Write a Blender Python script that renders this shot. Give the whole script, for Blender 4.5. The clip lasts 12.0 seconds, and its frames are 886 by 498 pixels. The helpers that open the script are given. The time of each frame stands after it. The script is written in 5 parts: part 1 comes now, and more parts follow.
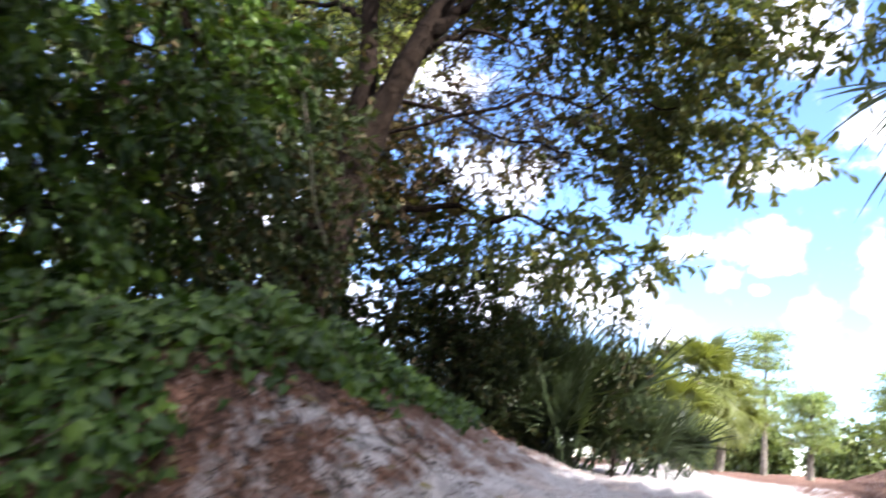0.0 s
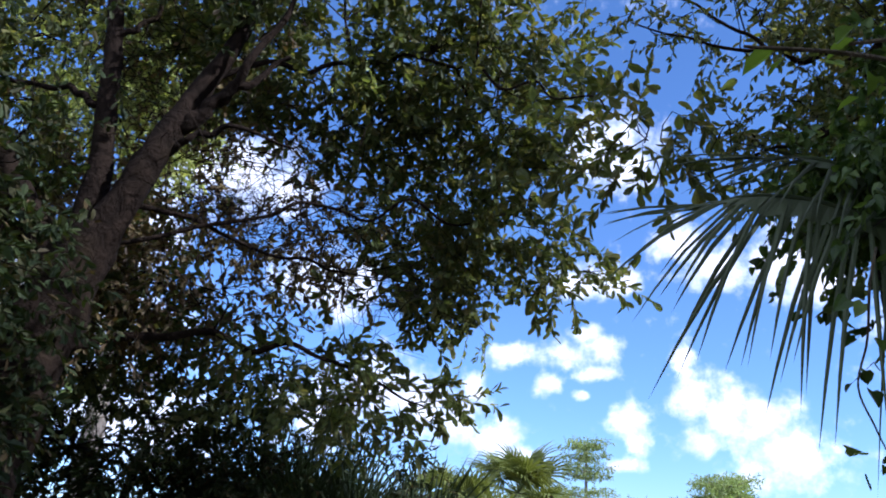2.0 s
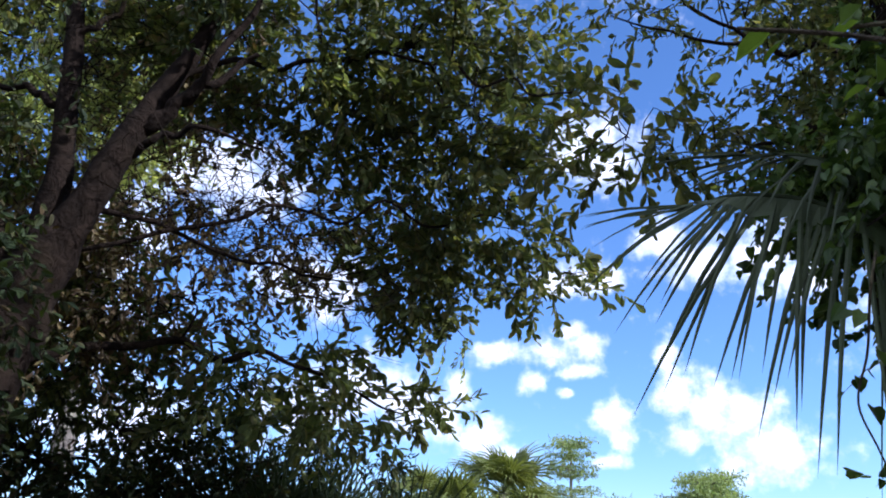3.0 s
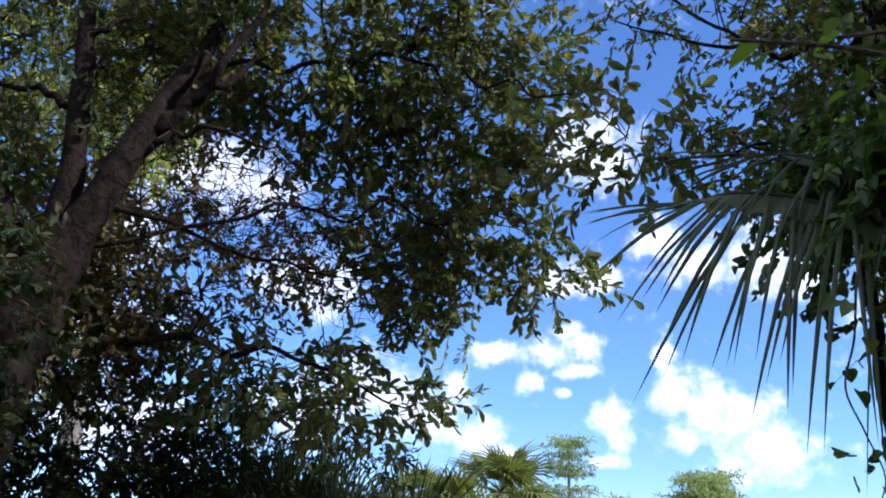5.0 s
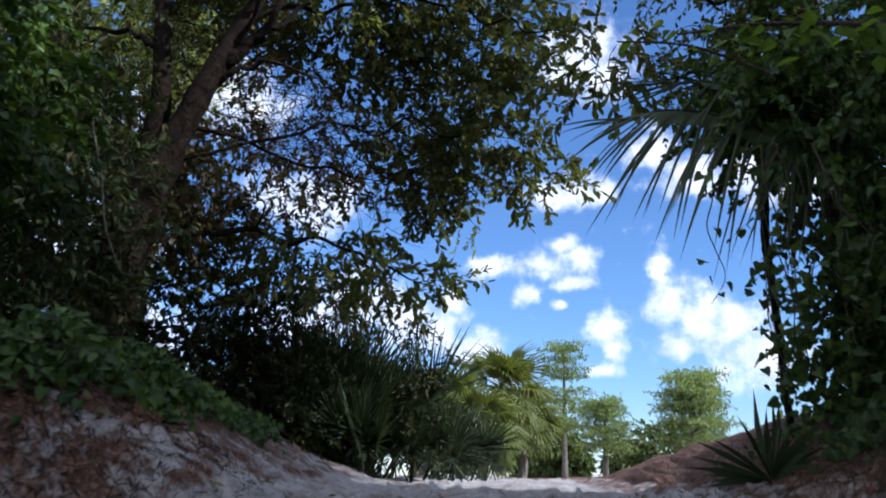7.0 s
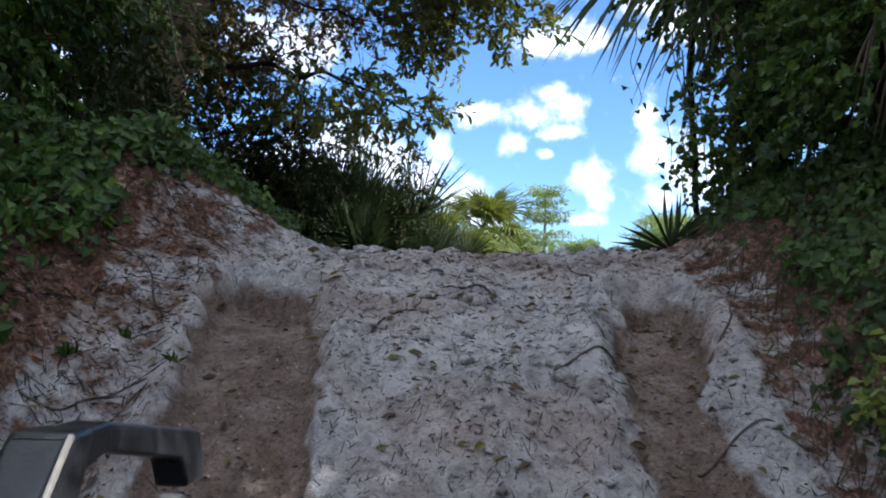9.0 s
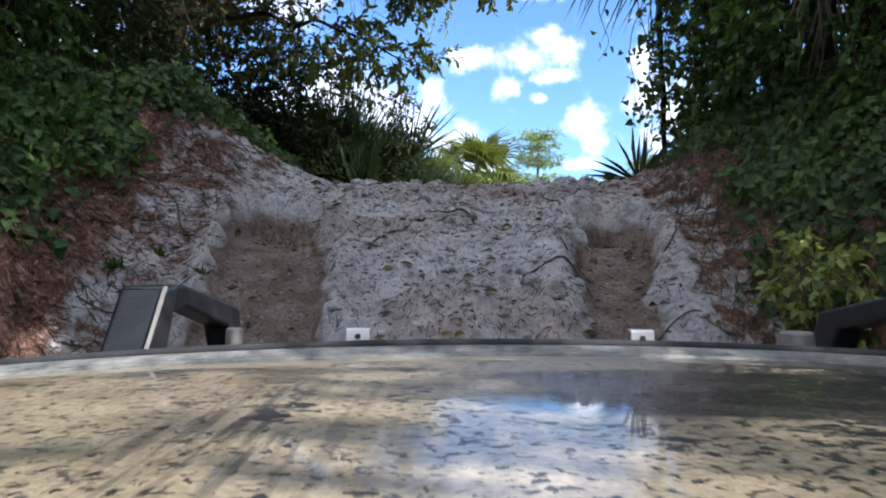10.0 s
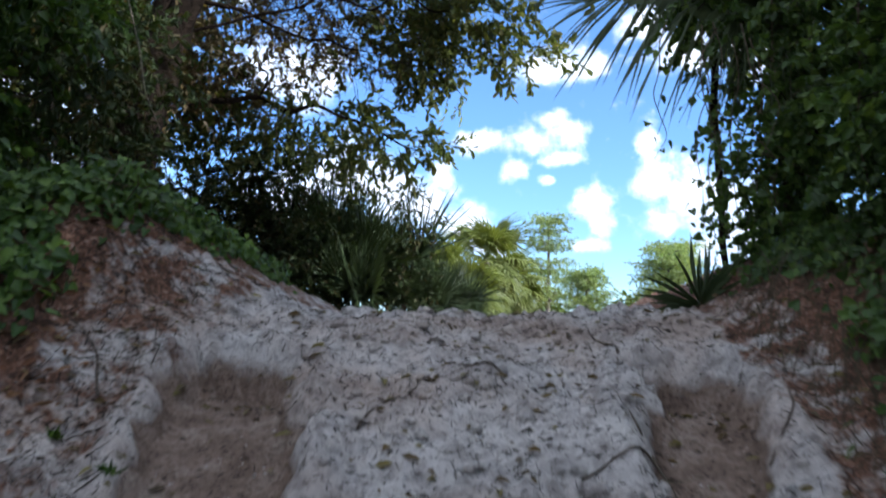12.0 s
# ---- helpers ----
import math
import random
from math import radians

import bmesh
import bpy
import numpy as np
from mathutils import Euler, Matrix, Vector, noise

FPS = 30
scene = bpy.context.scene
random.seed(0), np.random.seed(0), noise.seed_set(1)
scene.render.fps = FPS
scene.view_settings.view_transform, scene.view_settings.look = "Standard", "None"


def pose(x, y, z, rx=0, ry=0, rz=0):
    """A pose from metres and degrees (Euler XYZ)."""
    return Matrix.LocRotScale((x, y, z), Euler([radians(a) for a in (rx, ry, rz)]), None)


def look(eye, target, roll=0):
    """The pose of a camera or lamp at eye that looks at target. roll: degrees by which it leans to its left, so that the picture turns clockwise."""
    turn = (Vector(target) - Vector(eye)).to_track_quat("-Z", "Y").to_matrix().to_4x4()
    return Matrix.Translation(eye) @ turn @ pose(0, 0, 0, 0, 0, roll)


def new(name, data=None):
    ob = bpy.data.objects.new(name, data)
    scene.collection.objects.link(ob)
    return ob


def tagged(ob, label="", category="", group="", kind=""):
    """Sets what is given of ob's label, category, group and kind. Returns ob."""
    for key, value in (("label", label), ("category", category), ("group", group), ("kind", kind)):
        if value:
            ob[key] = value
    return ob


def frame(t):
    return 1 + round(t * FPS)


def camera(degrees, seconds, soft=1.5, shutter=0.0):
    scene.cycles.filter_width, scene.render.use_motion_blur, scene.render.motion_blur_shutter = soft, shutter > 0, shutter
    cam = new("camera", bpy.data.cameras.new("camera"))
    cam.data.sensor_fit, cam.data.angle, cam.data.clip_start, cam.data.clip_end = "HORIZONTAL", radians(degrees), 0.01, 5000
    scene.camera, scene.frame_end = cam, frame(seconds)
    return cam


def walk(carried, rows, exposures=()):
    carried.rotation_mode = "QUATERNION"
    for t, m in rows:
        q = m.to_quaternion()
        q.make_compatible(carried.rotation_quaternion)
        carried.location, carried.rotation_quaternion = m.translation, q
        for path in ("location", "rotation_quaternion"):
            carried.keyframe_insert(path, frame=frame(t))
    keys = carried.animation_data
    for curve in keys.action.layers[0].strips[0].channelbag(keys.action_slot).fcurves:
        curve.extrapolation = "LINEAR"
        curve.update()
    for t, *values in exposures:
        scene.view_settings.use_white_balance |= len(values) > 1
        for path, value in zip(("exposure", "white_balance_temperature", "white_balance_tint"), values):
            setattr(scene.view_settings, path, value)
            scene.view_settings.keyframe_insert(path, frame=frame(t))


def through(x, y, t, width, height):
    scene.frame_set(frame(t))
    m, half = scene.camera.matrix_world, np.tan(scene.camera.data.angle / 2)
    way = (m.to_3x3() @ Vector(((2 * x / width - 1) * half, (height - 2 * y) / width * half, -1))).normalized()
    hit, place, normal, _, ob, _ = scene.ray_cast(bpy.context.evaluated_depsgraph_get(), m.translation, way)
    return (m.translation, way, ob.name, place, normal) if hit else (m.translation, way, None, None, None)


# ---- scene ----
cam = camera(54.4, 12.0, soft=1.9, shutter=0.4)
PATH = [
    (0, (-0.248, 0.349, 2.176), (-0.739, 2.238, 2.616), 5.31),
    (0.5, (-0.118, 0.858, 2.388), (-0.402, 2.761, 2.935), 5.17),
    (1, (-0.060, 1.062, 2.503), (-0.256, 2.950, 3.132), 4.08),
    (1.5, (-0.018, 1.242, 2.585), (-0.163, 3.120, 3.259), 3.47),
    (2, (0.014, 1.393, 2.653), (-0.100, 3.263, 3.354), 2.90),
    (2.5, (0.038, 1.516, 2.708), (-0.056, 3.384, 3.414), 2.35),
    (3, (0.049, 1.567, 2.744), (-0.026, 3.439, 3.445), 1.89),
    (5, (0.017, 1.449, 2.682), (-0.053, 3.321, 3.383), 1.88),
    (5.5, (0.017, 1.452, 2.670), (-0.060, 3.328, 3.360), 2.29),
    (6, (-0.054, 1.142, 2.524), (-0.132, 3.024, 3.197), 3.09),
    (6.5, (-0.151, 0.548, 2.238), (-0.211, 2.456, 2.837), 2.11),
    (7, (-0.075, 0.003, 2.069), (-0.133, 1.935, 2.583), 0.78),
    (7.5, (-0.100, -0.469, 1.904), (-0.146, 1.487, 2.321), 1.13),
    (7.7, (-0.048, -0.659, 1.811), (-0.100, 1.310, 2.159), 0.73),
    (9.3, (-0.067, -1.509, 1.560), (-0.082, 0.487, 1.694), 1.43),
    (9.5, (-0.056, -1.650, 1.526), (-0.070, 0.347, 1.628), 1.33),
    (10, (-0.016, -1.915, 1.453), (-0.022, 0.085, 1.498), 0.41),
    (10.5, (0.000, -2.000, 1.450), (-0.002, -0.000, 1.459), 0.00),
    (11, (-0.018, -1.895, 1.470), (-0.016, 0.105, 1.491), 0.39),
    (11.5, (-0.063, -1.421, 1.621), (-0.071, 0.577, 1.722), 0.91),
    (12, (-0.064, -0.761, 1.805), (-0.091, 1.226, 2.035), 0.86),
]
EXPOSURES = [(0.0, 2.2, 6150, 20), (0.5, 1.15, 5650, 14), (1.0, 0.9, 5400, 18), (1.5, 0.95, 5350, 20), (6.0, 0.95, 5350, 20), (7.0, 0.62, 5450, 15), (7.5, 0.7, 5500, 13),
             (9.5, 1.2, 5650, 11), (10.5, 1.15, 5650, 13), (11.5, 1.2, 5750, 11), (12.0, 1.25, 5650, 10)]
walk(cam, [(t, look(eye, target, roll)) for t, eye, target, roll in PATH], EXPOSURES)

# ---- light ----
SUN_AZ, SUN_EL = 112.0, 33.0      # degrees clockwise from +y, and above the horizon
sun_from = Vector((math.sin(radians(SUN_AZ)) * math.cos(radians(SUN_EL)), math.cos(radians(SUN_AZ)) * math.cos(radians(SUN_EL)), math.sin(radians(SUN_EL))))
world = bpy.data.worlds.new("sky")
scene.world = world
world.use_nodes = True
wn, wl = world.node_tree.nodes, world.node_tree.links
sky = wn.new("ShaderNodeTexSky")
sky.sky_type, sky.sun_disc = "NISHITA", False
sky.sun_elevation, sky.sun_rotation = radians(SUN_EL), radians(SUN_AZ)
sky.air_density, sky.dust_density, sky.ozone_density = 1.0, 0.0, 6.0
wl.new(sky.outputs["Color"], wn["Background"].inputs["Color"])
wn["Background"].inputs["Strength"].default_value = 0.108
sun = new("sun", bpy.data.lights.new("sun", "SUN"))
sun.data.energy, sun.data.angle, sun.data.color = 4.6, radians(0.6), (1.0, 0.95, 0.86)
sun.matrix_world = look(sun_from * 60, (0, 0, 0))


# ---- materials ----
def nodes(name):
    m = bpy.data.materials.new(name)
    m.use_nodes = True
    nt = m.node_tree
    return m, nt, nt.nodes["Principled BSDF"]


def tex(nt, scale, detail=4.0, rough=0.55, coord="Object", dist=0.0):
    c = nt.nodes.new("ShaderNodeTexCoord")
    n = nt.nodes.new("ShaderNodeTexNoise")
    n.inputs["Scale"].default_value, n.inputs["Detail"].default_value = scale, detail
    n.inputs["Roughness"].default_value, n.inputs["Distortion"].default_value = rough, dist
    nt.links.new(c.outputs[coord], n.inputs["Vector"])
    return n.outputs["Fac"]


def ramp(nt, fac, stops):
    r = nt.nodes.new("ShaderNodeValToRGB")
    els = r.color_ramp.elements
    while len(els) < len(stops):
        els.new(0.5)
    for e, (p, c) in zip(els, stops):
        e.position, e.color = p, (*c, 1.0) if len(c) == 3 else c
    nt.links.new(fac, r.inputs["Fac"])
    return r.outputs["Color"]


def mix(nt, fac, a, b, kind="MIX"):
    n = nt.nodes.new("ShaderNodeMix")
    n.data_type, n.blend_type = "RGBA", kind
    for sock, v in ((n.inputs["Factor"], fac), (n.inputs["A"], a), (n.inputs["B"], b)):
        if isinstance(v, (int, float)):
            sock.default_value = v
        elif isinstance(v, tuple):
            sock.default_value = (*v, 1.0)
        else:
            nt.links.new(v, sock)
    return n.outputs["Result"]


def maths(nt, op, a, b=0.0, clamp=False):
    n = nt.nodes.new("ShaderNodeMath")
    n.operation, n.use_clamp = op, clamp
    for sock, v in zip(n.inputs, (a, b)):
        if isinstance(v, (int, float)):
            sock.default_value = v
        else:
            nt.links.new(v, sock)
    return n.outputs[0]


def bump(nt, bsdf, height, strength, distance=0.01):
    b = nt.nodes.new("ShaderNodeBump")
    b.inputs["Strength"].default_value, b.inputs["Distance"].default_value = strength, distance
    nt.links.new(height, b.inputs["Height"])
    nt.links.new(b.outputs["Normal"], bsdf.inputs["Normal"])


def attribute(nt, name):
    a = nt.nodes.new("ShaderNodeAttribute")
    a.attribute_name = name
    return a.outputs["Fac"]


def mat_leaf(name, stops, through=0.35, gloss=0.45, warm=(1.25, 1.2, 0.5)):
    """Foliage: colour varied leaf by leaf, light passing through the blade."""
    m, nt, b = nodes(name)
    g = nt.nodes.new("ShaderNodeNewGeometry")
    col = ramp(nt, g.outputs["Random Per Island"], stops)
    patch = ramp(nt, tex(nt, 1.1, 2.0), [(0.35, (0.72, 0.72, 0.72)), (0.65, (1.2, 1.2, 1.1))])
    col = mix(nt, 1.0, col, patch, "MULTIPLY")
    vein = ramp(nt, tex(nt, 60.0, 2.0), [(0.3, (0.85, 0.85, 0.85)), (0.7, (1.1, 1.1, 1.1))])
    col = mix(nt, 1.0, col, vein, "MULTIPLY")
    nt.links.new(col, b.inputs["Base Color"])
    b.inputs["Roughness"].default_value = gloss
    b.inputs["Specular IOR Level"].default_value = 0.25
    t = nt.nodes.new("ShaderNodeBsdfTranslucent")
    nt.links.new(mix(nt, 1.0, col, warm, "MULTIPLY"), t.inputs["Color"])
    ms = nt.nodes.new("ShaderNodeMixShader")
    ms.inputs["Fac"].default_value = through
    nt.links.new(b.outputs["BSDF"], ms.inputs[1])
    nt.links.new(t.outputs["BSDF"], ms.inputs[2])
    nt.links.new(ms.outputs["Shader"], nt.nodes["Material Output"].inputs["Surface"])
    return m


def mat_bark(name, dark, light, scale=9.0):
    m, nt, b = nodes(name)
    n = tex(nt, scale, 6.0, 0.65, dist=0.6)
    col = ramp(nt, n, [(0.3, dark), (0.7, light)])
    lichen = ramp(nt, tex(nt, 2.3, 3.0), [(0.55, (1.0, 1.0, 1.0)), (0.7, (1.5, 1.6, 1.3))])
    nt.links.new(mix(nt, 1.0, col, lichen, "MULTIPLY"), b.inputs["Base Color"])
    b.inputs["Roughness"].default_value = 0.95
    b.inputs["Specular IOR Level"].default_value = 0.1
    bump(nt, b, n, 1.0, 0.045)
    return m


def mat_plain(name, col, rough, metal=0.0, vary=0.25, scale=14.0, relief=0.0):
    m, nt, b = nodes(name)
    n = tex(nt, scale, 5.0)
    lo, hi = tuple(c * (1 - vary) for c in col), tuple(min(1.0, c * (1 + vary)) for c in col)
    nt.links.new(ramp(nt, n, [(0.3, lo), (0.7, hi)]), b.inputs["Base Color"])
    b.inputs["Roughness"].default_value, b.inputs["Metallic"].default_value = rough, metal
    if relief:
        bump(nt, b, tex(nt, scale * 6, 3.0), relief, 0.003)
    return m


def mat_ground():
    """Pale sand with grey dust, damp brown sand in the wheel ruts, rusty leaf litter on the banks."""
    m, nt, b = nodes("sand")
    sand = ramp(nt, tex(nt, 3.0, 8.0, 0.65), [(0.25, (0.40, 0.375, 0.36)), (0.5, (0.59, 0.56, 0.54)), (0.75, (0.73, 0.695, 0.66))])
    speck = ramp(nt, tex(nt, 46.0, 5.0, 0.65, dist=0.8), [(0.33, (0.42, 0.39, 0.37)), (0.45, (1.0, 1.0, 1.0))])
    sand = mix(nt, 1.0, sand, speck, "MULTIPLY")
    crust = ramp(nt, tex(nt, 13.0, 6.0, 0.7, dist=0.6), [(0.36, (0.64, 0.62, 0.62)), (0.55, (1.10, 1.10, 1.10))])
    sand = mix(nt, 1.0, sand, crust, "MULTIPLY")
    stain = ramp(nt, tex(nt, 1.4, 4.0, 0.6), [(0.46, (1.0, 1.0, 1.0)), (0.64, (0.76, 0.66, 0.60))])
    sand = mix(nt, 1.0, sand, stain, "MULTIPLY")
    wet = ramp(nt, tex(nt, 7.0, 8.0, 0.7), [(0.3, (0.13, 0.092, 0.070)), (0.5, (0.235, 0.17, 0.133)), (0.7, (0.38, 0.31, 0.26))])
    wet = mix(nt, 1.0, wet, ramp(nt, tex(nt, 55.0, 5.0, 0.7, dist=0.6), [(0.34, (0.45, 0.42, 0.40)), (0.52, (1.08, 1.08, 1.08))]), "MULTIPLY")
    litter = ramp(nt, tex(nt, 21.0, 9.0, 0.78, dist=1.2), [(0.36, (0.022, 0.015, 0.012)), (0.47, (0.13, 0.07, 0.045)), (0.56, (0.24, 0.125, 0.08)), (0.66, (0.46, 0.38, 0.33))])
    edge = tex(nt, 7.0, 6.0, 0.7)
    wob = maths(nt, "MULTIPLY", maths(nt, "SUBTRACT", edge, 0.5), 1.5)
    rut = maths(nt, "ADD", attribute(nt, "rut"), maths(nt, "MULTIPLY", wob, 0.6))
    rut = ramp(nt, rut, [(0.35, (0, 0, 0)), (0.62, (1, 1, 1))])
    lit = ramp(nt, maths(nt, "ADD", attribute(nt, "litter"), wob), [(0.40, (0, 0, 0)), (0.62, (1, 1, 1))])
    col = mix(nt, rut, sand, wet)
    col = mix(nt, lit, col, litter)
    nt.links.new(col, b.inputs["Base Color"])
    b.inputs["Roughness"].default_value = 0.95
    b.inputs["Specular IOR Level"].default_value = 0.2
    h = maths(nt, "ADD", tex(nt, 26.0, 8.0, 0.7), maths(nt, "MULTIPLY", tex(nt, 120.0, 3.0), 0.35))
    bump(nt, b, h, 1.0, 0.05)
    return m


def mat_hood():
    """Dark lacquer under dried dust and mud specks, still glossy."""
    m, nt, b = nodes("dusty_lacquer")
    dust = ramp(nt, tex(nt, 7.0, 6.0, 0.6), [(0.3, (0.255, 0.197, 0.118)), (0.7, (0.44, 0.352, 0.218))])
    fine = ramp(nt, tex(nt, 90.0, 4.0), [(0.35, (0.7, 0.7, 0.7)), (0.6, (1.1, 1.1, 1.1))])
    dust = mix(nt, 1.0, dust, fine, "MULTIPLY")
    dirt = maths(nt, "MULTIPLY", attribute(nt, "dirt"), 0.105)
    drops = ramp(nt, maths(nt, "ADD", tex(nt, 54.0, 4.0, 0.6, dist=0.5), maths(nt, "SUBTRACT", dirt, 0.02)), [(0.552, (0, 0, 0)), (0.582, (1, 1, 1))])
    blots = ramp(nt, tex(nt, 13.0, 4.0, 0.6, dist=0.4), [(0.635, (0, 0, 0)), (0.665, (1, 1, 1))])
    spots = ramp(nt, maths(nt, "ADD", tex(nt, 31.0, 4.0, 0.6, dist=0.3), maths(nt, "MULTIPLY", dirt, 0.5)), [(0.60, (0, 0, 0)), (0.64, (0.9, 0.9, 0.9))])
    marks_and_reflect = maths(nt, "MAXIMUM", maths(nt, "MAXIMUM", drops, spots), blots)
    speck = marks_and_reflect
    # a dark band behind the front edge, painted as the trees' reflection, and smeared streaks beside it
    reflect_band = maths(nt, "ADD", attribute(nt, "tree_reflection"), maths(nt, "MULTIPLY", maths(nt, "SUBTRACT", tex(nt, 9.0, 5.0, 0.65), 0.5), 1.1))
    marks_and_reflect = maths(nt, "MAXIMUM", marks_and_reflect, maths(nt, "MULTIPLY", ramp(nt, reflect_band, [(0.45, (0, 0, 0)), (0.8, (1, 1, 1))]), 0.92))
    c = nt.nodes.new("ShaderNodeTexCoord")
    mp = nt.nodes.new("ShaderNodeMapping")
    mp.inputs["Scale"].default_value, mp.inputs["Rotation"].default_value = (62.0, 4.0, 1.0), (0.0, 0.0, 0.35)
    nt.links.new(c.outputs["Object"], mp.inputs["Vector"])
    sn = nt.nodes.new("ShaderNodeTexNoise")
    sn.inputs["Scale"].default_value, sn.inputs["Detail"].default_value = 1.0, 4.0
    nt.links.new(mp.outputs["Vector"], sn.inputs["Vector"])
    smear = maths(nt, "MULTIPLY", ramp(nt, sn.outputs["Fac"], [(0.5, (0, 0, 0)), (0.62, (1, 1, 1))]), attribute(nt, "smear"))
    marks_and_reflect = maths(nt, "MAXIMUM", marks_and_reflect, smear)
    col = mix(nt, marks_and_reflect, dust, (0.022, 0.019, 0.015))
    nt.links.new(col, b.inputs["Base Color"])
    b.inputs["Roughness"].default_value = 0.45
    glossy = ramp(nt, reflect_band, [(0.4, (0.6, 0.6, 0.6)), (0.8, (1.0, 1.0, 1.0))])
    nt.links.new(maths(nt, "SUBTRACT", glossy, maths(nt, "MULTIPLY", speck, 0.38), clamp=True), b.inputs["Coat Weight"])
    nt.links.new(ramp(nt, tex(nt, 11.0, 4.0), [(0.3, (0.015, 0.015, 0.015)), (0.7, (0.10, 0.10, 0.10))]), b.inputs["Coat Roughness"])
    bump(nt, b, tex(nt, 160.0, 2.0), 0.05, 0.002)
    return m


SAND = mat_ground()
HOOD = mat_hood()
LIP = mat_plain("weathered_lip", (0.15, 0.142, 0.125), 0.6, 0.0, 0.6, 26.0, 0.4)
BLACK = mat_plain("black_plastic", (0.015, 0.0155, 0.017), 0.3, 0.0, 0.3, 22.0, 0.35)
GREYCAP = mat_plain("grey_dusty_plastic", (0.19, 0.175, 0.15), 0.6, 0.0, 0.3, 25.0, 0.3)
SILVER = mat_plain("bright_zinc", (0.78, 0.77, 0.75), 0.35, 0.6, 0.1, 30.0)
RUBBER = mat_plain("tyre_rubber", (0.025, 0.025, 0.025), 0.85, 0.0, 0.4, 20.0, 0.5)
BLACK.node_tree.nodes["Principled BSDF"].inputs["Specular IOR Level"].default_value = 0.25
PAINT = mat_plain("dark_body_paint", (0.035, 0.036, 0.038), 0.25, 0.0, 0.3, 4.0)
GLASS = mat_plain("tinted_glass", (0.012, 0.014, 0.014), 0.05, 0.0, 0.1, 3.0)
OAK = mat_leaf("oak_leaf", [(0.0, (0.054, 0.068, 0.026)), (0.4, (0.080, 0.104, 0.036)), (0.68, (0.110, 0.138, 0.046)), (0.85, (0.125, 0.118, 0.052)), (1.0, (0.20, 0.21, 0.068))], 0.5, 0.55)
DRY = mat_leaf("brown_oak_leaf", [(0.0, (0.068, 0.047, 0.027)), (0.5, (0.135, 0.095, 0.047)), (1.0, (0.189, 0.162, 0.068))], 0.35)
RUST = mat_leaf("rusty_dead_leaf", [(0.0, (0.04, 0.022, 0.014)), (0.5, (0.15, 0.07, 0.04)), (1.0, (0.26, 0.15, 0.09))], 0.2, 0.7)
VINE = mat_leaf("vine_leaf", [(0.0, (0.022, 0.050, 0.009)), (0.55, (0.046, 0.092, 0.016)), (1.0, (0.10, 0.16, 0.03))], 0.34)
DARKVINE = mat_leaf("thicket_leaf", [(0.0, (0.032, 0.060, 0.016)), (0.6, (0.056, 0.102, 0.026)), (1.0, (0.12, 0.18, 0.045))], 0.4)
# darker leaf copy: the shade of the left growth is in its colour
SHADELEAF = mat_leaf("shade_darkened_leaf", [(0.0, (0.018, 0.031, 0.010)), (0.6, (0.033, 0.05, 0.016)), (0.9, (0.055, 0.057, 0.022)), (1.0, (0.08, 0.055, 0.028))], 0.35, 0.65)
# the bush's own colour; on oak sprays and far tree it paints sunlight
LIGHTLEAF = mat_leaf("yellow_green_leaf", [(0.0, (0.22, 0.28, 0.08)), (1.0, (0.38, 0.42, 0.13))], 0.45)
BIGLEAF = mat_leaf("broad_leaf", [(0.0, (0.06, 0.12, 0.02)), (1.0, (0.16, 0.25, 0.045))], 0.6)
PALM = mat_leaf("palm_leaf", [(0.0, (0.026, 0.038, 0.016)), (1.0, (0.05, 0.068, 0.026))], 0.12, 0.7)
PALMETTO = mat_leaf("palmetto_leaf", [(0.0, (0.028, 0.044, 0.02)), (1.0, (0.06, 0.085, 0.036))], 0.2, 0.5)
# paler copy of the palm leaf, sunlight on the far palms included
FARPALM = mat_leaf("sun_coloured_palm_leaf", [(0.0, (0.10, 0.135, 0.038)), (1.0, (0.24, 0.26, 0.072))], 0.35)
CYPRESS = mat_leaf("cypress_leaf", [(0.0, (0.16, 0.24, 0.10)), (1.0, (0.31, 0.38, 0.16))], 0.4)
FAR = mat_leaf("far_leaf", [(0.0, (0.05, 0.08, 0.025)), (1.0, (0.12, 0.16, 0.05))], 0.3)
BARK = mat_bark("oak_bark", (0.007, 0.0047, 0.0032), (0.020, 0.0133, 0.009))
GREYBARK = mat_bark("grey_bark", (0.07, 0.06, 0.05), (0.22, 0.20, 0.17))
STEM = mat_bark("vine_stem", (0.045, 0.035, 0.024), (0.14, 0.115, 0.078), 30.0)
PALESTEM = mat_bark("pale_stem", (0.14, 0.12, 0.085), (0.30, 0.27, 0.20), 30.0)
DEADPALM = mat_leaf("dead_palm_leaf", [(0.0, (0.10, 0.08, 0.055)), (1.0, (0.22, 0.18, 0.13))], 0.25, 0.6)
DARKTWIG = mat_bark("black_twig", (0.012, 0.01, 0.009), (0.06, 0.05, 0.042), 30.0)
TWIG = mat_bark("dead_twig", (0.05, 0.04, 0.034), (0.19, 0.155, 0.125), 30.0)


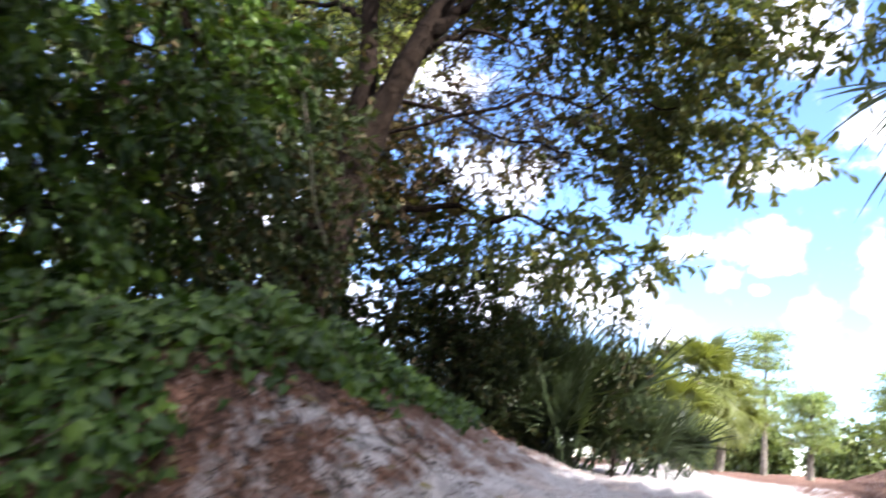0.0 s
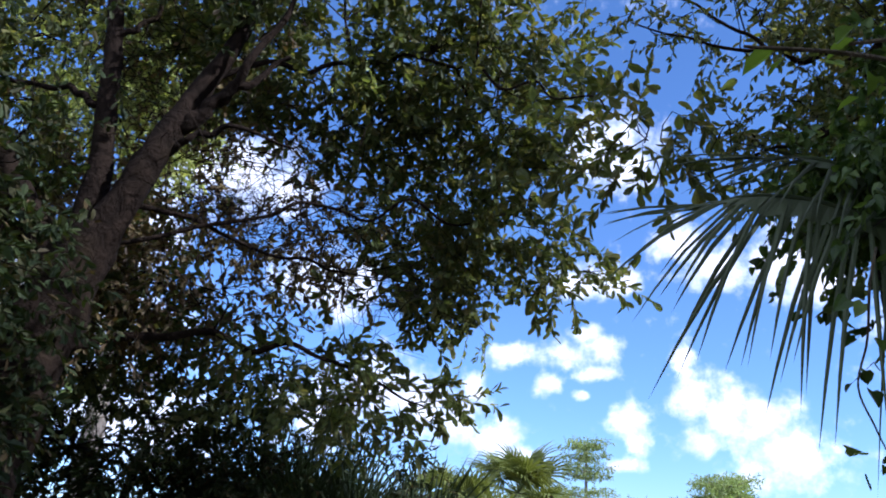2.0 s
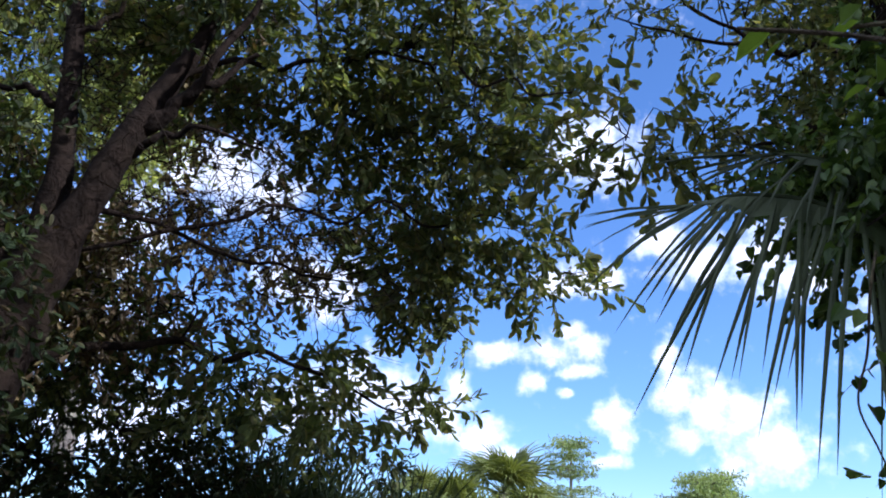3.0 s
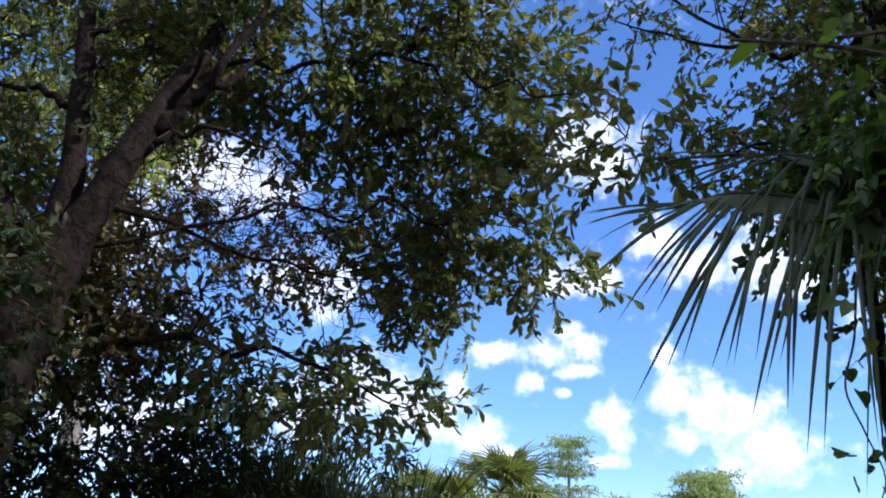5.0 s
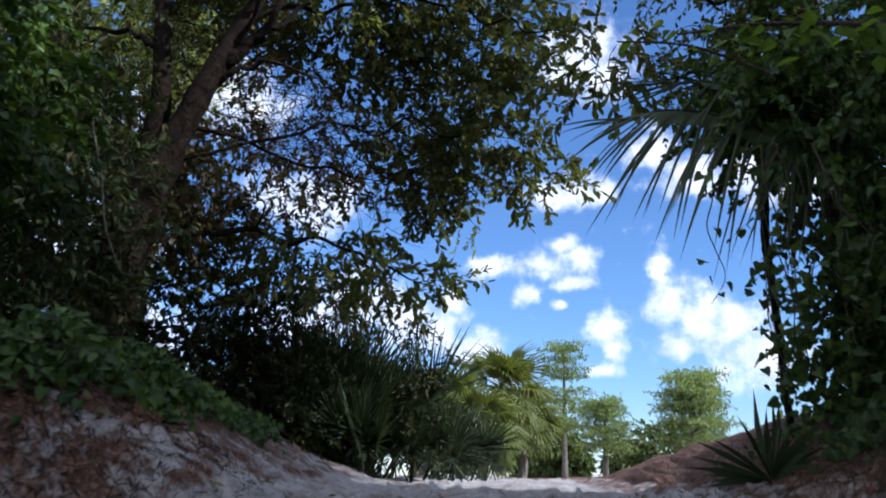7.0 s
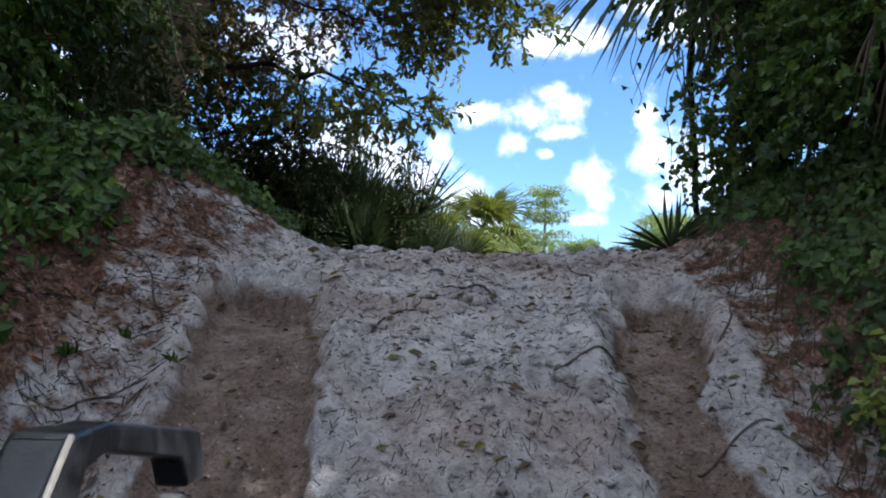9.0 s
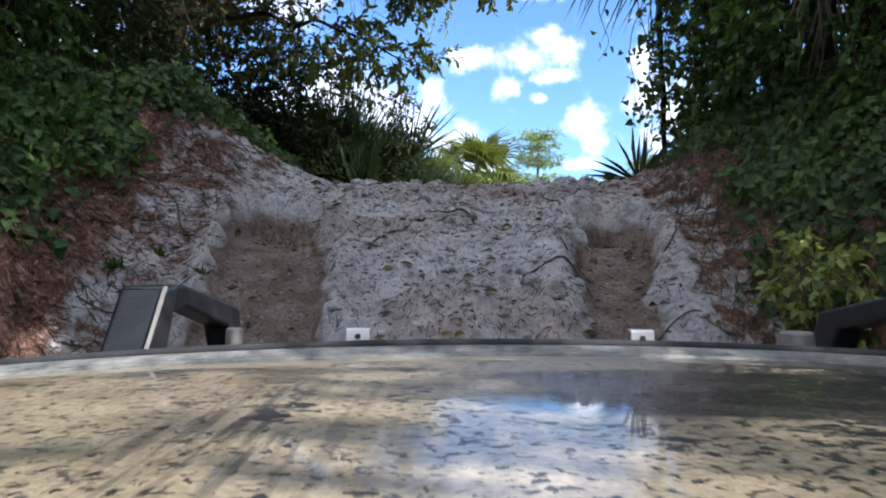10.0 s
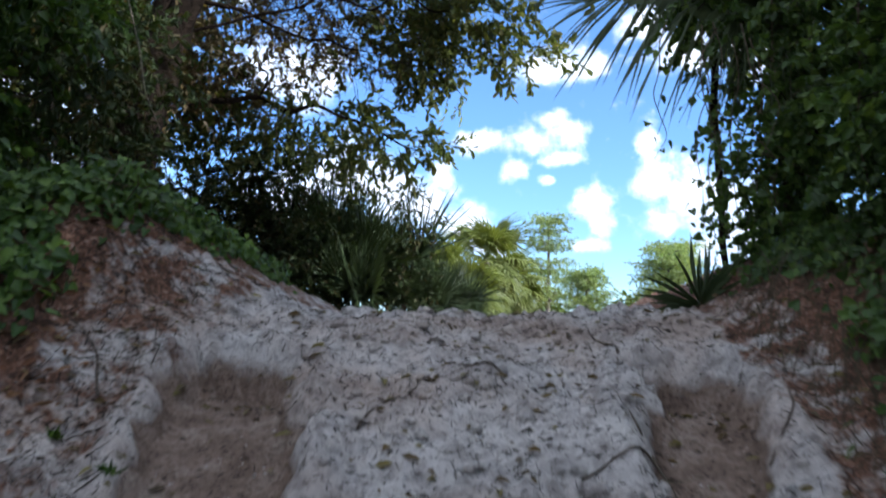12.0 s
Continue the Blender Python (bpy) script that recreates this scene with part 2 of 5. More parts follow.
# ---- mesh helpers ----
def arrays(name, verts, faces, material, parent=None, smooth=False):
    """One mesh object from an (n, 3) array and faces given as a list of (k, sides) index arrays."""
    me = bpy.data.meshes.new(name)
    verts = np.asarray(verts, dtype=np.float32)
    faces = [np.asarray(f, dtype=np.int32) for f in faces if len(f)]
    loops = np.concatenate([f.ravel() for f in faces])
    totals = np.concatenate([np.full(len(f), f.shape[1], dtype=np.int32) for f in faces])
    starts = np.concatenate([[0], np.cumsum(totals)[:-1]]).astype(np.int32)
    me.vertices.add(len(verts))
    me.vertices.foreach_set("co", verts.ravel())
    me.loops.add(len(loops))
    me.loops.foreach_set("vertex_index", loops)
    me.polygons.add(len(totals))
    me.polygons.foreach_set("loop_start", starts)
    me.polygons.foreach_set("use_smooth", np.full(len(totals), smooth))
    me.update(calc_edges=True)
    me.materials.append(material)
    ob = new(name, me)
    ob.parent = parent
    return ob


def part(name, bm, material, parent=None, label="", smooth=False):
    me = bpy.data.meshes.new(name)
    bmesh.ops.recalc_face_normals(bm, faces=bm.faces)
    for f in bm.faces:
        f.smooth = smooth
    bm.to_mesh(me)
    bm.free()
    me.materials.append(material)
    ob = new(name, me)
    ob.parent = parent
    return tagged(ob, label)


def unit(a):
    return a / np.maximum(np.linalg.norm(a, axis=-1, keepdims=True), 1e-9)


OVAL = ([(0, 0), (0.35, 0.5), (0.72, 0.36), (1, 0)], 0.18)
OBOVATE = ([(0, 0), (0.3, 0.30), (0.62, 0.5), (0.9, 0.34), (1, 0)], 0.10)
HEART = ([(0.1, 0), (0.0, 0.34), (0.25, 0.52), (0.65, 0.33), (1, 0)], 0.12)
BLADE = ([(0, 0), (0.25, 0.5), (0.6, 0.42), (1, 0)], 0.3)


def leaf_arrays(P, D, N, L, W, shape):
    """Folded leaf blades at P along D, facing N, of length L and width W."""
    prof, fold = shape
    D = unit(D)
    S = unit(np.cross(D, N))
    N = np.cross(S, D)
    k = len(prof)
    cols = []
    for u, v in prof:                                  # right edge, then left edge without the two shared ends
        cols.append(P + D * (L * u)[:, None] + S * (W * v)[:, None] + N * (W * v * fold * 2 - L * 0.25 * u * u)[:, None])
    for u, v in prof[-2:0:-1]:
        cols.append(P + D * (L * u)[:, None] - S * (W * v)[:, None] + N * (W * v * fold * 2 - L * 0.25 * u * u)[:, None])
    m = 2 * k - 2
    verts = np.stack(cols, 1).reshape(-1, 3)
    base = (np.arange(len(P)) * m)[:, None]
    right = base + np.arange(k)[None, :]
    left = base + np.array([0, *range(k - 1, m)])[None, :]
    return verts, [right, left]


def stick_arrays(A, B, ra, rb):
    """Three-sided tapered rods from A to B."""
    D = unit(B - A)
    up = np.where(np.abs(D[:, 2:3]) > 0.9, np.array([[1.0, 0, 0]]), np.array([[0, 0, 1.0]]))
    S = unit(np.cross(D, up))
    T = np.cross(S, D)
    rings = []
    for C, r in ((A, ra), (B, rb)):
        for a in (0.0, 2.094, 4.189):
            rings.append(C + (S * math.cos(a) + T * math.sin(a)) * np.asarray(r).reshape(-1, 1))
    verts = np.stack(rings, 1).reshape(-1, 3)
    b = (np.arange(len(A)) * 6)[:, None]
    f = [b + np.array([[i, (i + 1) % 3, 3 + (i + 1) % 3, 3 + i]]) for i in range(3)]
    return verts, [np.concatenate(f)]


def join_arrays(parts):
    verts, faces, off = [], [], 0
    for v, fs in parts:
        verts.append(v)
        faces += [f + off for f in fs]
        off += len(v)
    return np.concatenate(verts), faces


def tube_arrays(points, radii, sides=8, wobble=0.0, seed=0):
    """A tapered limb through the points, smoothed, with uneven bark."""
    rng = np.random.default_rng(seed)
    pts = np.asarray(points, float)
    n = max(len(pts) * 5, 6)
    s = np.linspace(0, len(pts) - 1, n)
    i = np.clip(s.astype(int), 0, len(pts) - 2)
    f = (s - i)[:, None]
    p0, p1, p2, p3 = pts[np.maximum(i - 1, 0)], pts[i], pts[i + 1], pts[np.minimum(i + 2, len(pts) - 1)]
    C = 0.5 * (2 * p1 + (p2 - p0) * f + (2 * p0 - 5 * p1 + 4 * p2 - p3) * f ** 2 + (3 * p1 - p0 - 3 * p2 + p3) * f ** 3)
    R = np.interp(s, range(len(pts)), radii)
    T = unit(np.gradient(C, axis=0))
    ref = np.array([0.31, 0.95, 0.05])
    S = unit(np.cross(T, ref))
    U = np.cross(S, T)
    a = np.linspace(0, 2 * math.pi, sides, endpoint=False)
    rr = R[:, None] * (1 + wobble * rng.normal(size=(n, sides)))
    V = C[:, None, :] + (S[:, None, :] * np.cos(a)[None, :, None] + U[:, None, :] * np.sin(a)[None, :, None]) * rr[:, :, None]
    idx = np.arange(n * sides).reshape(n, sides)
    q = np.stack([idx[:-1], np.roll(idx, -1, 1)[:-1], np.roll(idx, -1, 1)[1:], idx[1:]], -1).reshape(-1, 4)
    return V.reshape(-1, 3), [q, idx[-1][None, :]]


def hold(x, y, scale, seed, octaves=3, gain=0.5):
    """Smooth value noise, -1 to 1, over arrays of places."""
    out, amp, tot = 0.0, 1.0, 0.0
    for o in range(octaves):
        rng = np.random.default_rng(seed * 17 + o)
        g = rng.uniform(-1, 1, (256, 256))
        u, v = x / scale, y / scale
        iu, iv = np.floor(u).astype(int), np.floor(v).astype(int)
        fu, fv = u - iu, v - iv
        fu, fv = fu * fu * (3 - 2 * fu), fv * fv * (3 - 2 * fv)
        a, b = g[iu % 256, iv % 256], g[(iu + 1) % 256, iv % 256]
        c, d = g[iu % 256, (iv + 1) % 256], g[(iu + 1) % 256, (iv + 1) % 256]
        out = out + amp * ((a * (1 - fu) + b * fu) * (1 - fv) + (c * (1 - fu) + d * fu) * fv)
        tot, amp, scale = tot + amp, amp * gain, scale * 0.47
    return out / tot


def smooth(a, lo, hi):
    t = np.clip((a - lo) / (hi - lo), 0, 1)
    return t * t * (3 - 2 * t)


# ---- the ground ----
def climb(y):
    """Height of the trail along its middle: flat, then the steep sand step, then the upper flat."""
    f = lambda v: np.interp(v, [-0.5, 0.2, 1.0, 1.7, 2.3, 3.0, 3.35, 6.0, 10.0, 30.0], [0.0, 0.13, 0.76, 1.33, 1.63, 1.88, 1.98, 1.96, 2.05, 2.0])
    return sum(f(y + d) for d in (-0.16, -0.08, 0.0, 0.08, 0.16)) / 5


def rut_centres(y):
    return np.interp(y, [-4, 1.6, 2.7], [-0.76, -0.76, -0.88]), np.interp(y, [-4, 1.7, 2.7], [0.71, 0.73, 0.86])


def rut_mask(x, y):
    wob = 0.12 * hold(x, y, 0.30, 5, 4) + 0.05 * hold(x, y, 0.08, 6, 3)
    cl, cr = rut_centres(y)
    m = np.zeros_like(x)
    for c, half, end in ((cl, np.interp(y, [1.2, 2.7], [0.27, 0.20]), 2.76), (cr, np.interp(y, [1.2, 2.7], [0.16, 0.20]), 2.70)):
        m = np.maximum(m, (1 - smooth(np.abs(x - c) + wob, half - 0.06, half + 0.07)) * (1 - smooth(y + wob * 0.6, end, end + 0.035)))
    return m


def height(x, y):
    x, y = np.asarray(x, float), np.asarray(y, float)
    base = climb(y)
    near = 1 - smooth(np.hypot(x, y - 2), 14, 30)
    top = np.interp(y, [-6, 0, 3, 8, 14], [1.6, 2.3, 2.5, 2.45, 2.1])
    xl = np.interp(y, [2.2, 3.3], [1.1, 0.62]) + 0.12 * hold(x, y, 0.8, 3)
    xr = np.interp(y, [2.2, 3.3], [1.12, 1.0]) + 0.10 * hold(x, y, 0.8, 4)
    left = smooth(-x, xl, xl + 1.45)
    right = smooth(x, xr, xr + 1.35)
    bank = np.maximum(left, right) * near
    z = base + np.maximum(top - base, 0.0) * bank
    rut = rut_mask(x, y)
    deep = np.interp(y, [-4, 0.0, 1.2, 2.5, 2.74], [0.03, 0.04, 0.06, 0.14, 0.23])
    lumps = 0.055 * hold(x, y, 0.42, 11) + 0.034 * hold(x, y, 0.11, 12, 4, 0.6)
    crumbs = np.maximum(0, hold(x, y, 0.07, 13, 2)) ** 2 * 0.06
    slope = smooth(y, -0.6, 0.6) * (1 - smooth(y, 6, 16))
    z = z + (lumps + crumbs) * (0.35 + 0.65 * slope) * (1 - 0.75 * rut) * near + 0.35 * hold(x, y, 9, 14) * (1 - near)
    z = z + 0.12 * bank * hold(x, y, 0.5, 15)
    cl, cr = rut_centres(y)
    for c in (cl, cr):                                   # sand pushed up beside the ruts
        z = z + 0.04 * np.exp(-((np.abs(x - c) - 0.29) / 0.07) ** 2) * smooth(y, 0, 1) * (1 - smooth(y, 2.5, 2.8))
    return z - deep * rut


def spaced(lo, hi, step, far, growth=1.16):
    core = list(np.arange(lo, hi + step / 2, step))
    for sign, start in ((1, core[-1]), (-1, core[0])):
        d, p, more = step, start, []
        while abs(p) < far:
            d *= growth
            p += sign * d
            more.append(p)
        core = core + more if sign > 0 else more[::-1] + core
    return np.array(core)


gx, gy = spaced(-2.3, 2.1, 0.018, 3000), spaced(0.2, 4.2, 0.018, 3000)
X, Y = np.meshgrid(gx, gy)
Z = height(X.ravel(), Y.ravel())
idx = np.arange(X.size).reshape(X.shape)
quads = np.stack([idx[:-1, :-1], idx[:-1, 1:], idx[1:, 1:], idx[1:, :-1]], -1).reshape(-1, 4)
ground = arrays("ground", np.stack([X.ravel(), Y.ravel(), Z], 1), [quads], SAND, smooth=True)
tagged(ground, "pale grey sand climbing a steep rutted step between littered banks", "ground", kind="structure")
rut = rut_mask(X.ravel(), Y.ravel())
litter = np.maximum(smooth(-X.ravel(), 1.28, 1.7), 0.85 * smooth(X.ravel(), 1.15, 1.45))
litter = np.maximum(litter, 0.42 * np.maximum(np.interp(Y.ravel(), [2.0, 2.8], [1.1, 1.4]) * smooth(-X.ravel(), 0.95, 1.25), 1.35 * smooth(X.ravel(), 0.98, 1.14)))
litter = np.maximum(litter, smooth(Y.ravel(), 7, 12) * 0.35)
litter = np.maximum(litter, 0.68 * smooth(Z, 2.12, 2.32) * smooth(-X.ravel(), 0.5, 0.9) * (1 - smooth(Y.ravel(), 6, 8)))
litter = np.maximum(litter, smooth(-X.ravel(), 0.82, 1.08) * smooth(Y.ravel(), 2.55, 3.1) * 0.5)
for key, vals in (("rut", rut), ("litter", litter)):
    ground.data.attributes.new(key, "FLOAT", "POINT").data.foreach_set("value", vals.astype(np.float32))


# ---- foliage builders ----
def sprays(rng, C, D, leaves, reach, size, width, shape, droop=0.25, twig=0.0025, crowd=1.0):
    """Leafy twigs: for each place C a twig along D with leaves round it."""
    k = len(C)
    D = unit(D)
    u = ((np.arange(leaves)[None, :] + rng.uniform(0.0, 1.0, (k, leaves))) / leaves) ** crowd
    span = reach * rng.uniform(0.7, 1.3, (k, 1))
    P = C[:, None, :] + D[:, None, :] * (u * span)[:, :, None]
    P[:, :, 2] -= (droop * span * u * u) * 0.6
    R = unit(rng.normal(size=(k, leaves, 3)))
    dirs = unit(D[:, None, :] * (0.35 + 0.5 * u)[:, :, None] + R * 0.85 + np.array([0, 0, -droop]))
    norm = unit(rng.normal(size=(k, leaves, 3)) * 0.7 + np.array([0, 0, 0.9]))
    L = size * rng.uniform(0.6, 1.25, (k, leaves))
    W = L * width * rng.uniform(0.8, 1.2, (k, leaves))
    lv = leaf_arrays(P.reshape(-1, 3), dirs.reshape(-1, 3), norm.reshape(-1, 3), L.ravel(), W.ravel(), shape)
    mid = C + D * span * 0.5 - np.array([0, 0, 1]) * droop * span * 0.15
    end = C + D * span - np.array([0, 0, 1]) * droop * span * 0.6
    tw = join_arrays([stick_arrays(C, mid, np.full(k, twig), np.full(k, twig * 0.7)), stick_arrays(mid, end, np.full(k, twig * 0.7), np.full(k, twig * 0.3))])
    return lv, tw


def blob_places(rng, blob, gaps=0.0, gap_size=0.38):
    """Twig places and directions inside one rounded clump of a crown, thinned where gaps fall."""
    x, y, z, rx, ry, rz, n = blob
    v = unit(rng.normal(size=(int(n), 3)))
    r = rng.uniform(0.25, 1.0, (int(n), 1)) ** 0.45
    r = r * (1 + 0.22 * np.sin(v[:, :1] * 5 + x) * np.cos(v[:, 2:] * 6 + z))
    C = np.array([x, y, z]) + v * r * np.array([rx, ry, rz])
    if gaps > 0:
        g = hold(C[:, 0] + C[:, 1] * 0.3, C[:, 2] + C[:, 1] * 0.2, gap_size, 31, 2)
        C, v = C[g > gaps - 0.75], v[g > gaps - 0.75]
    D = unit(v * np.array([1, 1, 0.5]) + rng.normal(size=v.shape) * 0.6 + np.array([0, 0, -0.25]))
    return C, D


def crown(parent, name, blobs, material, leaves=16, reach=0.34, size=0.09, width=0.45, shape=OVAL, gaps=0.0, seed=1, limb=None, wood=None, droop=0.25, bare=False, crowd=1.0):
    """The leaves of a tree, as one uncounted mass, and the small branches that carry them."""
    rng = np.random.default_rng(seed)
    all_leaf, all_wood = [], []
    for b in blobs:
        C, D = blob_places(rng, b, gaps)
        lv, tw = sprays(rng, C, D, leaves, reach, size, width, shape, droop, crowd=crowd)
        all_leaf.append(lv)
        all_wood.append(tw)
        if bare:
            continue
        mid = np.array(b[:3])
        pick = rng.choice(len(C), max(3, len(C) // 4), replace=False)
        hubs = np.concatenate([mid[None, :], mid + (C[rng.choice(len(C), 6)] - mid) * 0.6])
        A = hubs[np.argmin(np.linalg.norm(C[pick][:, None, :] - hubs[None], axis=2), axis=1)]
        M = (A + C[pick]) / 2 + rng.normal(size=A.shape) * 0.07 * np.linalg.norm(C[pick] - A, axis=1, keepdims=True)
        t = np.linalg.norm(C[pick] - A, axis=1)
        all_wood.append(stick_arrays(A, M, 0.004 + 0.006 * t, 0.003 + 0.004 * t))
        all_wood.append(stick_arrays(M, C[pick], 0.003 + 0.004 * t, np.full(len(t), 0.0025)))
        if limb is not None:
            near = limb[np.argmin(np.linalg.norm(limb - mid, axis=1))]
            bend = (near + mid) / 2 + rng.normal(size=3) * 0.12
            thick = min(1.0, max(0.2, b[6] / 350))
            all_wood.append(tube_arrays([near, bend, mid], [0.026 * thick, 0.018 * thick, 0.009 * thick], 5, 0.05, seed))
    v, f = join_arrays(all_leaf)
    ob = arrays(name, v, f, material, parent)
    tagged(ob, kind="stuff")
    v, f = join_arrays(all_wood)
    tagged(arrays("branchwork", v, f, wood or BARK, parent), kind="stuff")
    return ob


def limbs(parent, rows, material, name="limb", sides=10, first="trunk"):
    """Each limb is a part; returns the middles of all limbs, to hang crowns on."""
    spine = []
    for i, (pts, radii) in enumerate(rows):
        if radii[0] < 0.06:                            # thin boughs run crooked
            r = np.random.default_rng(i + 90)
            s = np.linspace(0, len(pts) - 1, 3 * len(pts))
            pts = np.stack([np.interp(s, range(len(pts)), [p[k] for p in pts]) for k in range(3)], 1)
            long = min(1.0, float(np.linalg.norm(pts[-1] - pts[0])) / 2.5)
            pts[1:-1] += r.normal(size=pts[1:-1].shape) * np.array([0.05, 0.05, 0.045]) * (long if radii[0] > 0.012 and len(rows) > 1 else 0.2)
            radii = list(np.interp(s, range(len(radii)), radii))
        v, f = tube_arrays(pts, radii, sides, 0.065, i + 3)
        arrays(name if i else first, v, f, material, parent, smooth=True)
        for a, b in zip(pts[:-1], pts[1:]):
            for s in (0.0, 0.33, 0.66):
                spine.append(np.array(a) * (1 - s) + np.array(b) * s)
    return np.array(spine)


def thing(name, label, category, at=(0, 0, 0), group="", kind=""):
    ob = new(name)
    ob.location = at
    ob.empty_display_size = 0.1
    return tagged(ob, label, category, group, kind)


# ---- the big oak over the bank ----
oak = thing("oak_tree", "dark leafy oak with leaning forked trunk on the bank", "tree")
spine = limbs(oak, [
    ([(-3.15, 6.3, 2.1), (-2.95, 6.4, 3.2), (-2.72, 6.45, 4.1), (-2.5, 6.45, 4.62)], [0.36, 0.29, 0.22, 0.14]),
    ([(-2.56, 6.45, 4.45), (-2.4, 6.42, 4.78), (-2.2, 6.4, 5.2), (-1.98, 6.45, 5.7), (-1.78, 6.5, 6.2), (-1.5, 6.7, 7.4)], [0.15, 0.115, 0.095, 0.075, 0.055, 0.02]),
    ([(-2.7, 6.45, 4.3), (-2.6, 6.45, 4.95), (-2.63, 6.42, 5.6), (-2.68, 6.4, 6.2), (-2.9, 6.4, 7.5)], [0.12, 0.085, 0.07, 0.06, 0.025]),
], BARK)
boughs = limbs(oak, [
    ([(-2.6, 6.5, 4.5), (-1.43, 6.7, 4.88), (-0.6, 7.2, 5.1), (0.3, 7.7, 5.3), (0.8, 7.9, 5.2)], [0.017, 0.013, 0.010, 0.007, 0.004]),
    ([(-2.95, 6.5, 3.9), (-2.0, 7.2, 4.15), (-1.2, 7.6, 4.05), (-0.4, 7.85, 3.8)], [0.035, 0.026, 0.016, 0.006]),
    ([(-2.8, 6.5, 4.4), (-3.6, 6.4, 5.6), (-4.5, 6.2, 6.6)], [0.10, 0.07, 0.03]),
    ([(-1.9, 6.5, 5.8), (-1.0, 6.8, 6.15), (-0.1, 6.8, 6.1), (0.5, 6.3, 5.6), (0.9, 5.9, 5.05)], [0.022, 0.016, 0.011, 0.007, 0.004]),
    ([(-2.15, 6.42, 5.3), (-1.6, 6.3, 5.75), (-1.2, 6.2, 6.5)], [0.045, 0.03, 0.012]),
    ([(-2.5, 6.42, 4.7), (-1.9, 6.6, 4.75), (-1.2, 6.9, 4.55), (-0.7, 7.2, 4.6)], [0.022, 0.015, 0.010, 0.004]),
], BARK, first="limb")
spine = np.concatenate([spine, boughs])
limbs(oak, [([(-2.12, 6.42, 5.33), (-1.93, 6.38, 5.47), (-1.72, 6.36, 5.62), (-1.40, 6.4, 5.9)], [0.05, 0.042, 0.032, 0.014]),
            ([(-2.2, 6.42, 5.15), (-1.95, 6.36, 5.27), (-1.7, 6.34, 5.32), (-1.3, 6.4, 5.2)], [0.03, 0.022, 0.016, 0.006]),
            ([(-2.62, 6.42, 5.5), (-2.9, 6.4, 5.62), (-3.4, 6.4, 5.7)], [0.03, 0.024, 0.012]),
            ([(-2.66, 6.4, 6.0), (-2.4, 6.38, 6.2), (-2.1, 6.36, 6.6)], [0.025, 0.018, 0.008])], BARK, first="limb")
rt = np.random.default_rng(33)
twigs = []
for x, y, z, rx, ry, rz, n in ((-1.75, 6.6, 5.05, 0.55, 0.35, 0.4, 300), (-1.2, 6.9, 4.75, 0.5, 0.4, 0.35, 130), (-2.45, 6.5, 5.6, 0.3, 0.3, 0.45, 110), (-2.5, 6.5, 6.2, 0.4, 0.3, 0.4, 70), (-0.8, 7.2, 4.5, 0.45, 0.4, 0.3, 70), (-3.0, 6.6, 5.6, 0.4, 0.3, 0.5, 80), (-0.2, 7.2, 5.6, 0.6, 0.4, 0.4, 80)):
    A = np.array([x, y, z]) + rt.normal(size=(n, 3)) * np.array([rx, ry, rz]) * 0.6
    way = unit(rt.normal(size=(n, 3)) * np.array([1.0, 0.5, 0.7]) + np.array([0.35, 0, -0.1])) * rt.uniform(0.16, 0.42, (n, 1))
    B = A + way * 0.5 + rt.normal(size=(n, 3)) * 0.02
    C = A + way + rt.normal(size=(n, 3)) * 0.05 - np.array([0, 0, 0.03])
    w = rt.uniform(0.0022, 0.0048, n)
    twigs += [stick_arrays(A, B, w, w * 0.8), stick_arrays(B, C, w * 0.8, w * 0.3)]
v, f = join_arrays(twigs)
tagged(arrays("twigwork", v, f, BARK, oak), kind="stuff")
crown(oak, "crown", [
    (-1.2, 7.1, 6.7, 1.5, 0.8, 0.9, 400), (-0.1, 7.4, 6.35, 0.78, 0.7, 0.75, 190), (0.12, 7.8, 5.45, 0.66, 0.5, 0.48, 130),
    (-0.45, 7.9, 5.2, 0.5, 0.4, 0.55, 105), (-2.3, 6.6, 8.0, 1.8, 1.2, 0.9, 110), (0.0, 6.4, 7.9, 1.2, 1.0, 0.7, 120),
    (-3.5, 6.9, 6.4, 1.1, 0.8, 1.2, 230), (-4.4, 6.5, 5.2, 1.1, 0.9, 1.3, 280), (0.40, 7.0, 5.9, 0.3, 0.4, 0.2, 14),
    (-1.3, 7.3, 5.95, 0.8, 0.4, 0.4, 120)],
    OAK, leaves=19, size=0.088, width=0.48, shape=OBOVATE, gaps=0.56, seed=2, limb=spine, droop=0.12, crowd=0.6)
crown(oak, "inner_crown", [
    (-3.8, 7.5, 6.2, 0.7, 0.4, 1.1, 110), (-2.65, 7.3, 6.7, 0.55, 0.4, 0.7, 70), (-3.4, 7.6, 4.9, 0.7, 0.4, 0.7, 240), (-2.9, 8.0, 5.6, 0.5, 0.4, 0.5, 36), (-2.2, 7.6, 7.0, 0.6, 0.5, 0.6, 70), (-4.6, 7.6, 7.2, 1.0, 0.6, 1.0, 130), (-4.6, 7.8, 4.4, 0.9, 0.5, 0.9, 260), (-4.0, 7.9, 6.6, 0.9, 0.4, 0.8, 120), (-3.3, 8.0, 7.4, 0.9, 0.5, 0.6, 100), (-2.9, 7.7, 4.3, 0.6, 0.4, 0.5, 170)],
    OAK, leaves=20, size=0.082, width=0.48, shape=OBOVATE, gaps=0.54, seed=20, limb=spine, droop=0.12, crowd=0.6)
